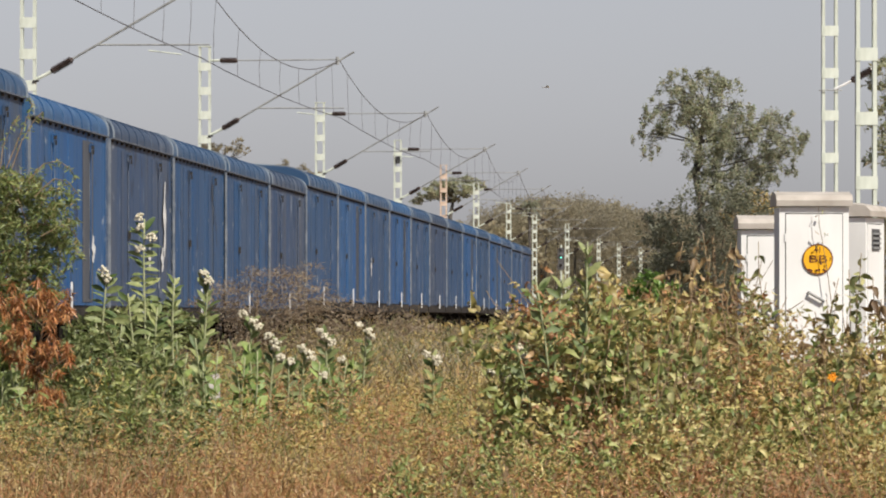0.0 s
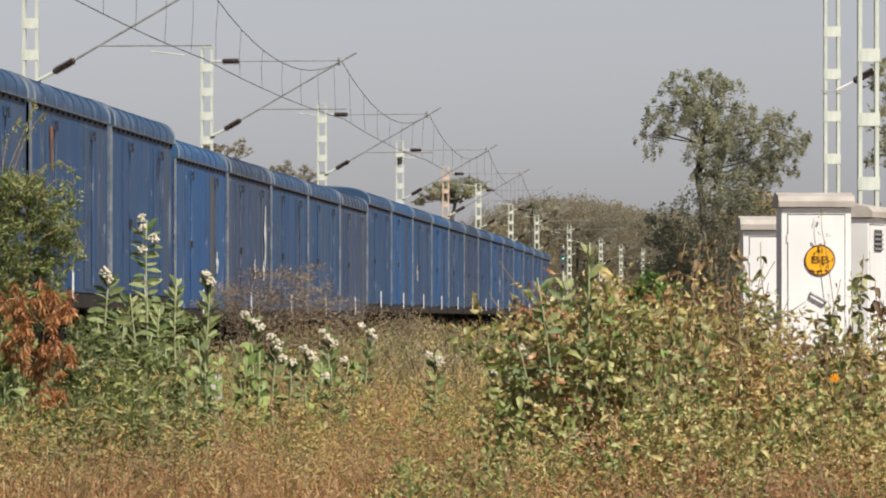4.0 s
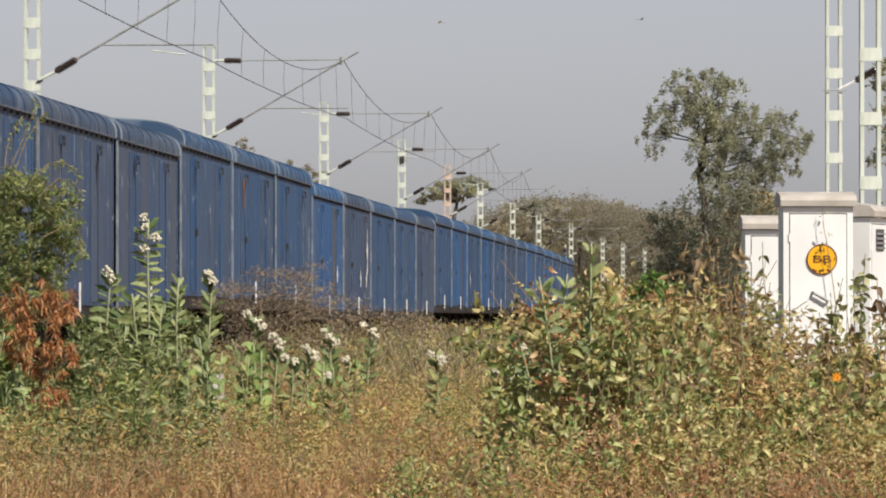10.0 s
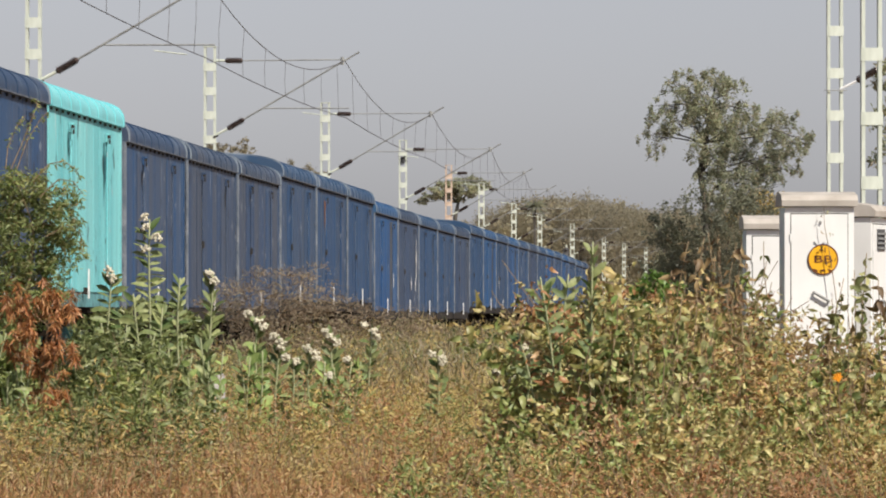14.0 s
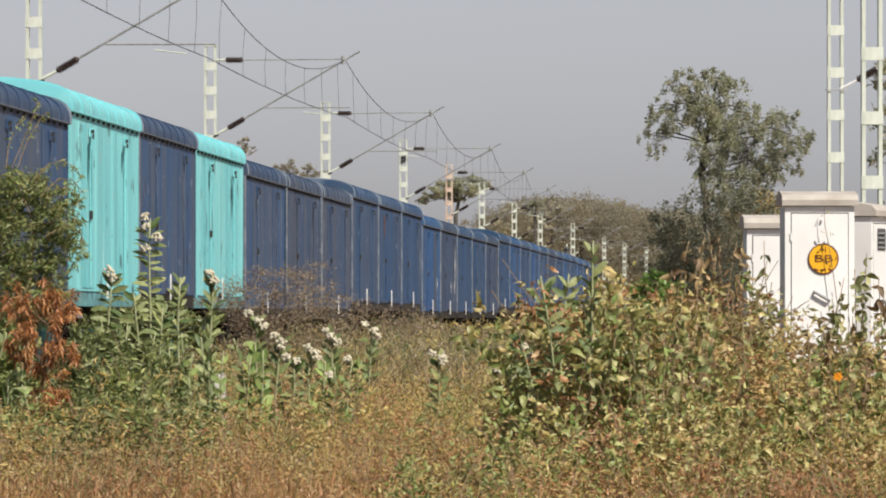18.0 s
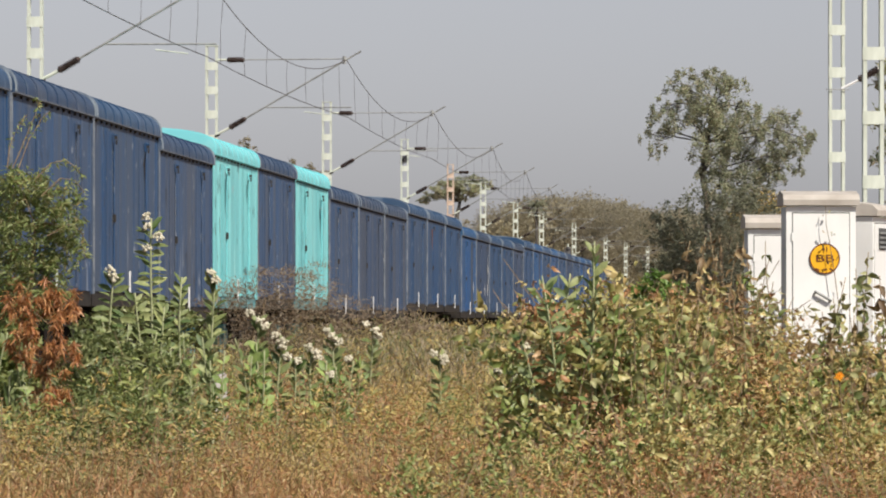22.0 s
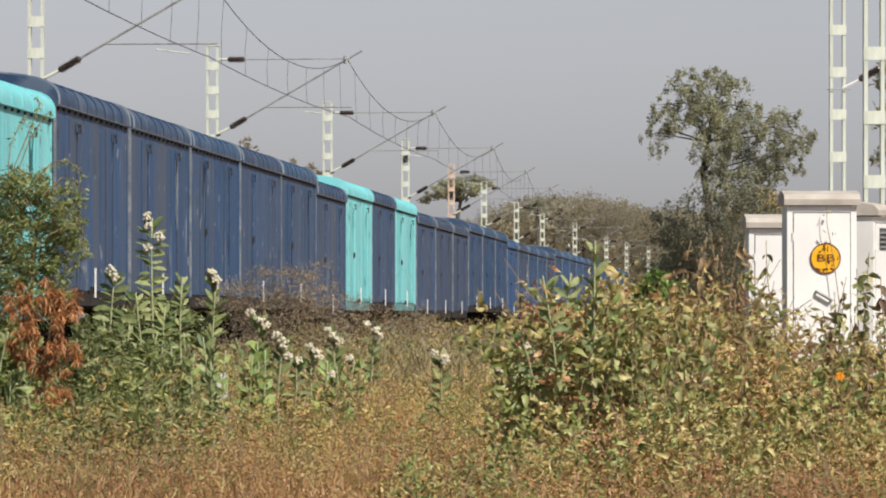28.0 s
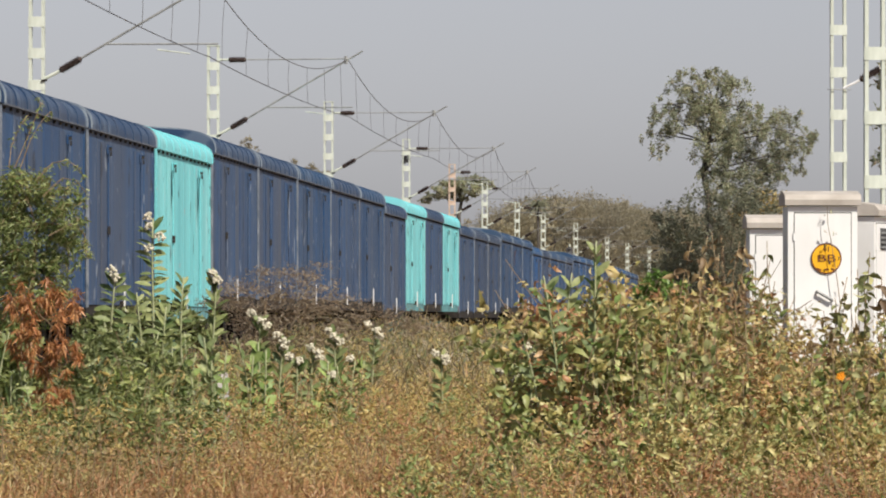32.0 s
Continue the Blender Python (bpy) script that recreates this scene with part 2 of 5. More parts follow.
# ---- mesh helpers ----
class Shape:
    """Gathers solids into one mesh."""

    def __init__(self):
        self.v, self.f = [], []

    def add(self, verts, faces):
        k = len(self.v)
        self.v += [tuple(p) for p in verts]
        self.f += [tuple(i + k for i in q) for q in faces]
        return self

    def box(self, x0, x1, y0, y1, z0, z1):
        p = [(x, y, z) for z in (z0, z1) for y in (y0, y1) for x in (x0, x1)]
        return self.add(p, [(0, 2, 3, 1), (4, 5, 7, 6), (0, 1, 5, 4), (2, 6, 7, 3), (0, 4, 6, 2), (1, 3, 7, 5)])

    def tube(self, points, radii, n=6):
        """A round rod through the points."""
        points = [Vector(p) for p in points]
        rings = []
        for i, p in enumerate(points):
            d = (points[min(i + 1, len(points) - 1)] - points[max(i - 1, 0)]).normalized()
            a = d.cross(Vector((0, 0, 1)) if abs(d.z) < 0.9 else Vector((1, 0, 0))).normalized()
            b = d.cross(a)
            r = radii[i] if isinstance(radii, (list, tuple)) else radii
            rings.append([p + r * (math.cos(t) * a + math.sin(t) * b) for t in (2 * math.pi * k / n for k in range(n))])
        verts = [q for ring in rings for q in ring]
        faces = [(i * n + k, i * n + (k + 1) % n, (i + 1) * n + (k + 1) % n, (i + 1) * n + k)
                 for i in range(len(points) - 1) for k in range(n)]
        faces += [tuple(reversed(range(n))), tuple(range(len(verts) - n, len(verts)))]
        return self.add(verts, faces)

    def sweep(self, profile, x0, x1, close=False):
        """A profile of (y, z) carried along x."""
        n = len(profile)
        verts = [(x, y, z) for x in (x0, x1) for y, z in profile]
        span = n if close else n - 1
        faces = [(i, (i + 1) % n, n + (i + 1) % n, n + i) for i in range(span)]
        if close:
            faces += [tuple(reversed(range(n))), tuple(range(n, 2 * n))]
        return self.add(verts, faces)

    def mesh(self, name, mat, smooth=False):
        me = bpy.data.meshes.new(name)
        me.from_pydata(self.v, [], self.f)
        me.materials.append(mat)
        bm = bmesh.new()
        bm.from_mesh(me)
        bmesh.ops.recalc_face_normals(bm, faces=bm.faces)
        bm.to_mesh(me)
        bm.free()
        if smooth:
            me.polygons.foreach_set("use_smooth", [True] * len(me.polygons))
        return me


def part(name, shape, mat, parent=None, label="", smooth=False):
    """Links a shape (or a ready mesh) as one mesh object under a thing or a part."""
    ob = new(name, shape if isinstance(shape, bpy.types.Mesh) else shape.mesh(name, mat, smooth))
    ob.parent = parent
    return tagged(ob, label)


def again(ob, x, y, z, rz=0.0, ry=0.0):
    """One more of a part, on the same mesh, elsewhere on its thing."""
    o = new(ob.name.split(".")[0], ob.data)
    o.parent = ob.parent
    o.matrix_basis = pose(x, y, z, 0, ry, rz)
    return o


def mesh_of(name, v, tri, mat):
    """One mesh of n alike islands: v is n x points x 3, tri the corners of one island's triangles."""
    n, k = v.shape[:2]
    loops = (np.arange(n)[:, None] * k + tri[None, :]).ravel()
    me = bpy.data.meshes.new(name)
    me.vertices.add(n * k)
    me.vertices.foreach_set("co", v.ravel())
    me.loops.add(len(loops))
    me.loops.foreach_set("vertex_index", loops.astype(np.int32))
    me.polygons.add(len(loops) // 3)
    me.polygons.foreach_set("loop_start", np.arange(0, len(loops), 3, dtype=np.int32))
    me.materials.append(mat)
    me.update(calc_edges=True)
    return me


def leaf_mesh(name, at, size, mat, aspect=0.5, lift=0.2, droop=0.0, curl=0.0):
    """Folded leaf blades, one island each, at the rows of at; curl bends their tips over."""
    n = len(at)
    u = rng.normal(size=(n, 3))
    u[:, 2] = u[:, 2] * 0.7 + lift - droop
    u /= np.linalg.norm(u, axis=1)[:, None]
    w = np.cross(u, rng.normal(size=(n, 3)))
    w /= np.linalg.norm(w, axis=1)[:, None]
    k = np.cross(u, w)
    s = np.broadcast_to(size, (n,))[:, None]
    if curl:
        c = curl * (0.4 + 1.2 * rng.random((n, 1)))
        spine = ((0.0, 0.0), (0.34, 0.10), (0.70, -0.10), (0.92, -0.52))
        mid = [at + u * s * a + k * s * b * c for a, b in spine]
        wide = [w * s * aspect * q * 0.5 + k * s * aspect * 0.30 * q for q in (1.0, 0.82)]
        back = [k * s * aspect * 0.60 * q for q in (1.0, 0.82)]
        v = np.stack([mid[0], mid[1] + wide[0], mid[1], mid[1] - wide[0] + back[0], mid[2] + wide[1], mid[2], mid[2] - wide[1] + back[1], mid[3]], axis=1)
        tri = np.array([0, 2, 1, 0, 3, 2, 1, 2, 5, 1, 5, 4, 2, 3, 6, 2, 6, 5, 4, 5, 7, 5, 6, 7])
        return mesh_of(name, v, tri, mat)
    v = np.empty((n, 4, 3))
    v[:, 0] = at
    v[:, 1] = at + u * s * 0.45 + w * s * aspect * 0.5 + k * s * aspect * 0.2
    v[:, 2] = at + u * s - k * s * 0.08
    v[:, 3] = at + u * s * 0.45 - w * s * aspect * 0.5 + k * s * aspect * 0.2
    return mesh_of(name, v, np.array([0, 1, 2, 0, 2, 3]), mat)


def smooth_step(a):
    a = np.clip(a, 0, 1)
    return a * a * (3 - 2 * a)


def ground_z(x, y):
    """The field lies 0.8 m under rail level and climbs to the railway bank."""
    return -0.8 + 0.75 * smooth_step((np.asarray(y, float) - 45) / 50) + 0.0 * np.asarray(x, float)


# ---- the track's line ----
def side_x(y):
    """Where the train's near side runs."""
    return -9.318 + 0.04423 * y + 1.2463e-5 * y * y


def lean(y):
    return 0.04423 + 2.4926e-5 * y


def on_track(s, left=1.62, z=0.0):
    """The pose at s metres along the track, left of the near side's line."""
    y = s / 1.00098
    a = lean(y)
    k = 1 / math.sqrt(1 + a * a)
    return pose(side_x(y) - left * k, y + left * a * k, z, 0, 0, 90 - math.degrees(math.atan(a)))


# ---- ground, bank, track ----
def build_ground():
    xs = np.concatenate([np.linspace(-4500, -60, 24), np.linspace(-50, 60, 56), np.linspace(70, 4500, 24)])
    ys = np.concatenate([np.linspace(-4500, -40, 16), np.linspace(-30, 150, 91), np.linspace(160, 900, 60), np.linspace(1000, 4900, 16)])
    verts = [(x, y, float(ground_z(x, y)) + (0.05 * noise.noise((x * 0.4, y * 0.4, 0)) if abs(x) < 60 and -40 < y < 200 else 0)) for y in ys for x in xs]
    w = len(xs)
    faces = [(j * w + i, j * w + i + 1, (j + 1) * w + i + 1, (j + 1) * w + i) for j in range(len(ys) - 1) for i in range(w - 1)]
    tagged(part("ground", Shape().add(verts, faces), SOIL, smooth=True), "dry brown field soil under dense weeds", "ground", kind="structure")


def strip(profile, s0, s1, step):
    """A profile of (left, z) carried along the track."""
    sh = Shape()
    n = len(profile)
    verts, count = [], 0
    s = s0
    while s <= s1:
        m = on_track(s, 0)
        verts += [m @ Vector((0, a, z)) for a, z in profile]
        count += 1
        s += step
    faces = [(i * n + k, i * n + k + 1, (i + 1) * n + k + 1, (i + 1) * n + k) for i in range(count - 1) for k in range(n - 1)]
    return sh.add(verts, faces)


def build_track():
    bed = part("ballast_bed", strip([(-2.6, -0.9), (-0.1, -0.24), (3.4, -0.24), (5.9, -0.9)], -160, 900, 10), BALLAST)
    tagged(bed, "dark grey crushed stone ballast under the track", "ballast", kind="structure")
    for left in (0.78, 2.46):
        a = left
        rail = part("rail", strip([(a - 0.07, -0.17), (a - 0.03, -0.15), (a - 0.035, -0.01), (a - 0.03, 0), (a + 0.03, 0), (a + 0.035, -0.01), (a + 0.03, -0.15), (a + 0.07, -0.17)], -160, 900, 10), DARK_STEEL)
        tagged(rail, "dark steel running rail with a worn top", "rail", "rails of the track", "structure")
    sl = Shape()
    s = 40.0
    while s < 300:
        m = on_track(s, 1.62)
        sl.add([m @ Vector(p) for p in ((-.12, -1.3, -.24), (.12, -1.3, -.24), (.12, 1.3, -.24), (-.12, 1.3, -.24), (-.1, -1.3, -.17), (.1, -1.3, -.17), (.1, 1.3, -.17), (-.1, 1.3, -.17))],
               [(0, 1, 5, 4), (1, 2, 6, 5), (2, 3, 7, 6), (3, 0, 4, 7), (4, 5, 6, 7)])
        s += 0.65
    tagged(part("sleepers", sl, BALLAST), "grey concrete sleepers bedded in ballast", "sleepers", kind="stuff")


# ---- covered goods wagons ----
WAGON, GAP = 10.963, 0.72
HALF = (WAGON - GAP) / 2
EAVE, FLOOR, SIDE = 3.67, 1.12, 1.58
ARCH = [(-1.63, 0.0), (-1.63, 0.12), (-1.59, 0.22), (-1.50, 0.30), (-1.33, 0.365), (-1.05, 0.415), (-0.6, 0.455), (0, 0.47)]
ARCH = ARCH + [(-y, z) for y, z in reversed(ARCH[:-1])]
for _ in range(2):
    ARCH = [ARCH[0]] + [((1 - u) * a[0] + u * b[0], (1 - u) * a[1] + u * b[1]) for a, b in zip(ARCH, ARCH[1:]) for u in (0.25, 0.75)] + [ARCH[-1]]


DOORS = {"bright": ("bright", "dusty"), "blue": ("blue", "blue"), "navy": ("navy", "navy"), "grey": ("grey", "navy"), "turq": ("turq", "turq")}


def build_wagon(colour, name_label):
    wagon = new("goods_wagon")
    paint, roof_paint = BLUES[colour], ROOFS[colour]
    gear = TURQ_GEAR if colour == "turq" else IRON
    # ribbed side sheets: shallow troughs every 0.43 m
    for side in (-1, 1):
        sh = Shape()
        xs, ys = [], []
        x = -HALF + 0.12
        while x < HALF - 1.4:
            xs += [x, x + 1.10, x + 1.12, x + 1.20, x + 1.22]
            ys += [0, 0, 0.007, 0.007, 0]
            x += 1.22
        xs.append(HALF - 0.1)
        ys.append(0)
        verts = [(a, side * (SIDE - b), z) for z in (FLOOR, EAVE) for a, b in zip(xs, ys)]
        n = len(xs)
        sh.add(verts, [(i, i + 1, n + i + 1, n + i) for i in range(n - 1)])
        sh.box(-HALF + 0.1, HALF - 0.1, *sorted((side * (SIDE - 0.08), side * (SIDE - 0.04))), FLOOR, EAVE)
        part("side_sheet", sh, paint, wagon)
        # doors: two a side, each one ribbed leaf with its locking bar
        for k, x in enumerate((-HALF * 0.5, HALF * 0.5)):
            d = Shape()
            px, py = [], []
            for dx in (-0.75, -0.25, 0.25):
                px += [x + dx, x + dx + 0.40, x + dx + 0.42, x + dx + 0.48, x + dx + 0.5]
                py += [0.010, 0.010, 0.006, 0.006, 0.010]
            n = len(px)
            d.add([(a, side * (SIDE + b), z) for z in (FLOOR + 0.05, EAVE - 0.14) for a, b in zip(px, py)] + [(a, side * (SIDE + 0.004), z) for z in (FLOOR + 0.05, EAVE - 0.14) for a in (px[0], px[-1])],
                  [(i, i + 1, n + i + 1, n + i) for i in range(n - 1)] + [(0, n, 2 * n + 2, 2 * n), (n - 1, 2 * n - 1, 2 * n + 3, 2 * n + 1)])
            door = part("door", d, BLUES[DOORS[colour][k]], wagon)
            bar = Shape().tube([(x + 0.2, side * (SIDE + 0.028), FLOOR + 0.1), (x + 0.2, side * (SIDE + 0.028), EAVE - 0.16)], 0.011, 6)
            part("locking_bar", bar, paint, door)
            hook = Shape().box(x + 0.05, x + 0.15, *sorted((side * (SIDE + 0.018), side * (SIDE + 0.095))), EAVE - 0.20, EAVE - 0.18)
            hook.box(x + 0.05, x + 0.10, *sorted((side * (SIDE + 0.018), side * (SIDE + 0.045))), EAVE - 0.30, EAVE - 0.21)
            part("door_hook", hook, paint, door)
            latch = Shape().box(x + 0.06, x + 0.14, *sorted((side * (SIDE + 0.05), side * (SIDE + 0.09))), EAVE - 0.25, EAVE - 0.20)
            latch.box(x + 0.08, x + 0.12, *sorted((side * (SIDE + 0.065), side * (SIDE + 0.09))), EAVE - 0.33, EAVE - 0.26)
            part("latch", latch, DARK_STEEL, door, "dark oily latch under the hook")
            hasp = Shape().box(x + 0.16, x + 0.24, *sorted((side * (SIDE + 0.018), side * (SIDE + 0.060))), FLOOR + 1.05, FLOOR + 1.17)
            if k == 0:
                part("hasp", hasp, DARK_STEEL, door)
        for x in (-HALF, HALF - 0.07):
            # only the sun-facing rear post takes the pale, painted-in sunlight
            part("corner_post", Shape().box(x, x + 0.07, *sorted((side * (SIDE - 0.06), side * (SIDE + 0.016))), FLOOR - 0.04, EAVE), PALE_STRIP if colour != "turq" and x < 0 else paint, wagon,
                 "steel corner post coloured pale as if sunlit" if colour != "turq" and x < 0 else "")
        g = Shape().box(-HALF, HALF, *sorted((side * (SIDE - 0.02), side * (SIDE + 0.058))), EAVE - 0.012, EAVE + 0.012)
        part("gutter", g, GRIMY_STRIP if colour != "turq" else roof_paint, wagon)
        tooth = None
        for k in range(14 if side < 0 else 0):
            x = -HALF + 0.3 + k * (2 * HALF - 0.6) / 13
            if tooth is None:
                tooth = part("gutter_bracket", Shape().box(-0.036, 0.036, -SIDE - 0.034, -SIDE - 0.002, EAVE - 0.06, EAVE - 0.02), IRON, wagon)
                tooth.location.x = x
            else:
                again(tooth, x, 0, 0)
        part("sole_bar", Shape().box(-HALF, HALF, *sorted((side * (SIDE - 0.35), side * (SIDE - 0.02))), FLOOR - 0.22, FLOOR), gear, wagon)
        post = Shape().box(-0.35, -0.29, *sorted((side * (SIDE + 0.062), side * (SIDE + 0.085))), FLOOR - 0.10, FLOOR + 0.33)
        part("lever_bracket", Shape().box(-0.37, -0.27, *sorted((side * (SIDE - 0.02), side * (SIDE + 0.06))), FLOOR - 0.04, FLOOR + 0.06), IRON, wagon)
        part("brake_lever", post, WHITE_PAINT, wagon, "upright white-painted lever")
    sh = Shape().sweep([(y, EAVE + z) for y, z in ARCH], -HALF, HALF, close=True)
    part("roof", sh, roof_paint, wagon, smooth=False)
    for k in range(9):
        x = -HALF + 0.02 + k * (2 * HALF - 0.12) / 8
        band = [(y * 1.008, EAVE + z + (0.018 if k in (0, 8) else 0.010) * (0.4 + min(1, z * 4))) for y, z in ARCH]
        # the two end bands get the pale colour painted for sun highlights
        part("roof_band", Shape().sweep(band, x, x + (0.14 if k in (0, 8) else 0.07), close=True), (ROOF_GLINT if k in (0, 8) else roof_paint) if colour != "turq" else roof_paint, wagon)
    for x in (-HALF, HALF - 0.05):
        e = Shape().box(x, x + 0.05, -SIDE + 0.02, SIDE - 0.02, FLOOR, EAVE)
        part("end_wall", e, paint, wagon)
        rib = None
        for y in (-1.1, -0.55, 0, 0.55, 1.1):
            if rib is None:
                rib = part("end_rib", Shape().box(-0.06, 0.11, -0.05, 0.05, FLOOR, EAVE - 0.05), paint, wagon)
                rib.location = (x, y, 0)
            else:
                again(rib, x, y, 0)
    part("underframe", Shape().box(-HALF - 0.05, HALF + 0.05, -0.25, 0.25, 0.78, FLOOR).box(-HALF, HALF, -1.3, 1.3, FLOOR - 0.1, FLOOR - 0.01), IRON, wagon)
    part("brake_cylinder", Shape().tube([(-0.9, -0.6, 0.72), (-0.2, -0.6, 0.72)], 0.17, 10), IRON, wagon)
    part("air_tank", Shape().tube([(0.4, -0.75, 0.66), (1.3, -0.75, 0.66)], 0.2, 10), IRON, wagon)
    for x in (-HALF - 0.3, HALF + 0.05):
        part("coupler", Shape().box(x, x + 0.25, -0.12, 0.12, 0.92, 1.16).box(x + 0.05, x + 0.2, -0.2, 0.2, 0.98, 1.10), IRON, wagon)
    for bx in (-HALF + 1.75, HALF - 1.75):
        f = Shape()
        for y in (-1.05, 0.95):
            f.add([(bx + a, y + b, z) for b in (0, 0.1) for a, z in ((-1.3, 0.62), (-1.15, 0.72), (-0.45, 0.55), (0.45, 0.55), (1.15, 0.72), (1.3, 0.62), (1.2, 0.45), (0.5, 0.25), (-0.5, 0.25), (-1.2, 0.45))],
                  [tuple(range(10)), tuple(range(10, 20))] + [(i, (i + 1) % 10, 10 + (i + 1) % 10, 10 + i) for i in range(10)])
        f.box(bx - 0.25, bx + 0.25, -1.1, 1.1, 0.45, 0.80)
        bogie = part("bogie", f, gear, wagon)
        for ax in (-1.0, 1.0):
            w = Shape().tube([(0, -1.0, 0), (0, 1.0, 0)], 0.08, 8)
            for y in (-0.86, 0.73):
                w.tube([(0, y, 0), (0, y + 0.13, 0)], 0.46, 20)
            ws = part("wheelset", w, DARK_STEEL, bogie)
            ws.matrix_basis = pose(bx + ax, 0, 0.47)
    tagged(wagon, name_label, "goods wagon", "wagons of the goods train")
    return wagon


def berth(n):
    """Where wagon n's middle rides behind the marker; the tail runs with its couplers pressed in."""
    back = n * WAGON if n >= -3 else -3 * WAGON - (-3 - n) * 10.43 - max(0, -8 - n) * 0.3
    return back + HALF


def travelled(t):
    return 40.875 + 5.40095 * t + 0.012649 * t * t + 9.7832e-5 * t ** 3


# the train's make-up: number from the head's marker, colour, body raised on its springs
COLOURS = {n: "navy" for n in range(-17, 22)}
for n in (-12, -5, -3):
    COLOURS[n] = "turq"
for n in (0, -1):
    COLOURS[n] = "grey"
for n in (-7, -9, 1, 2, 3, 6, 7, 8, 9, 11, 13, 15, 17, 19, 20):
    COLOURS[n] = "blue"
for n in (4, 10, 12, 16, 18):
    COLOURS[n] = "bright"
for n in (5, 8, 14):
    COLOURS[n] = "grey"
RAISED = {n: 0.2 for n in (1, 2, 3, 9, 10, 11, 12, 13, 14, 15, 16, 17, -3, -4, -5, -7, -8, -9, -10, -11)}
RAISED.update({18: 0.16, 19: 0.14, 20: 0.08, 21: 0.06})
WAGONS = []
LABELS = {"turq": "faded turquoise covered goods wagon on the rails", "navy": "weathered navy blue covered goods wagon on the rails",
          "grey": "dusty grey-blue covered goods wagon with rust streaks", "blue": "weathered blue covered goods wagon on the rails",
          "bright": "bright blue covered goods wagon with chipped paint"}


def build_train():
    first = {}
    for n in sorted(COLOURS):
        c = COLOURS[n]
        if c not in first:
            w = first[c] = build_wagon(c, LABELS[c])
        else:
            w = copy_thing(first[c], pose(0, 0, 0))
        WAGONS.append((n, w))
    for n, x, z0, z1 in ((5, 3.9, 1.95, 3.2), (5, 3.5, 1.7, 2.1), (4, 3.2, 1.75, 2.15), (5, 1.2, 1.7, 2.1), (11, -3.0, 1.8, 2.3), (16, 2.2, 1.7, 2.4)):
        w = dict(WAGONS)[n]
        pts = [(x + 0.06 * math.sin(9 * u + n), z0 + (z1 - z0) * u, 0.06 + 0.24 * math.sin(3.1 * u) * (0.6 + 0.4 * math.sin(14 * u))) for u in (k / 9 for k in range(10))]
        sh = Shape().add([(px + sgn * wd, -SIDE - 0.024, pz) for px, pz, wd in pts for sgn in (-1, 1)], [(2 * i, 2 * i + 1, 2 * i + 3, 2 * i + 2) for i in range(9)])
        part("paint_splash", sh, WHITE_PAINT, w, "splash of white paint run down the side")
    # oily runs below the latches
    for n, x, z0, z1 in ((2, -2.4, 2.75, 3.36), (2, 2.6, 2.95, 3.36), (3, 2.6, 2.9, 3.36), (1, -2.4, 3.0, 3.36), (-1, 2.6, 2.85, 3.36), (0, -2.4, 3.05, 3.36), (-2, -2.4, 2.8, 3.36), (-3, 2.6, 2.3, 3.36), (-3, -2.4, 2.9, 3.36),
                         (-5, 2.6, 2.7, 3.36), (-5, -2.4, 2.2, 3.36), (-12, 2.6, 2.4, 3.36), (-12, -2.4, 2.6, 3.36), (-7, 2.6, 2.8, 3.36), (-9, -2.4, 2.7, 3.36), (-10, 2.6, 2.95, 3.36), (6, 2.6, 2.9, 3.36), (8, -2.4, 2.85, 3.36), (11, 2.6, 2.8, 3.36)):
        sh = Shape()
        for k in range(3):
            y = -SIDE - 0.022
            a, top = x + 0.22 * (k - 1), z1 - 0.09 * ((k * 5 + n) % 3)
            low = z0 + (z1 - z0) * 0.28 * ((k * 7 + n) % 3)
            sh.add([(a - 0.05, y, top), (a + 0.06, y, top), (a + 0.08, y, (top + low) / 2), (a + 0.01, y, low), (a - 0.04, y, (top + low) / 2)], [(0, 1, 2, 3, 4)])
        part("oil_run", sh, DARK_STEEL if COLOURS[n] != "turq" else TEAL_RUN, dict(WAGONS)[n], "dark oily run below the latch")
    # pale runs of old whitewash below the hooks, longer on some wagons than on others
    for n, w in WAGONS:
        if -13 < n < 14 and COLOURS[n] != "turq":
            for k, x in enumerate((-2.46, -2.2, 2.52, 2.78)):
                u = (n * 37 + k * 53) % 17 / 17
                if u < 0.25:
                    continue
                top, low = 3.34 - 0.3 * ((n * 5 + k * 3) % 4) / 4, 3.2 - 1.7 * u
                a = x + 0.12 * math.sin(3 * n + k)
                sh = Shape().add([(a + sgn * wd, -SIDE - 0.0225, low + (top - low) * v) for v, wd in ((0, 0.004), (0.2, 0.016), (0.45, 0.009), (0.7, 0.018), (1, 0.012)) for sgn in (-1, 1)], [(2 * i, 2 * i + 1, 2 * i + 3, 2 * i + 2) for i in range(4)])
                part("wash_run", sh, WASH, w, "pale run of old whitewash below the hook")
    w = dict(WAGONS)[2]
    part("rust_streak", Shape().add([(x, -SIDE - 0.022, z) for x, z in ((-2.9, 3.4), (-2.4, 3.42), (-2.5, 2.9), (-2.75, 2.75))], [(0, 1, 2, 3)]), ORANGE_RUST, w, "orange rust streak under the gutter")
    for n, w in WAGONS:
        if n in RAISED:
            for child in w.children:
                if not child.name.startswith("bogie"):
                    child.location.z += RAISED[n]


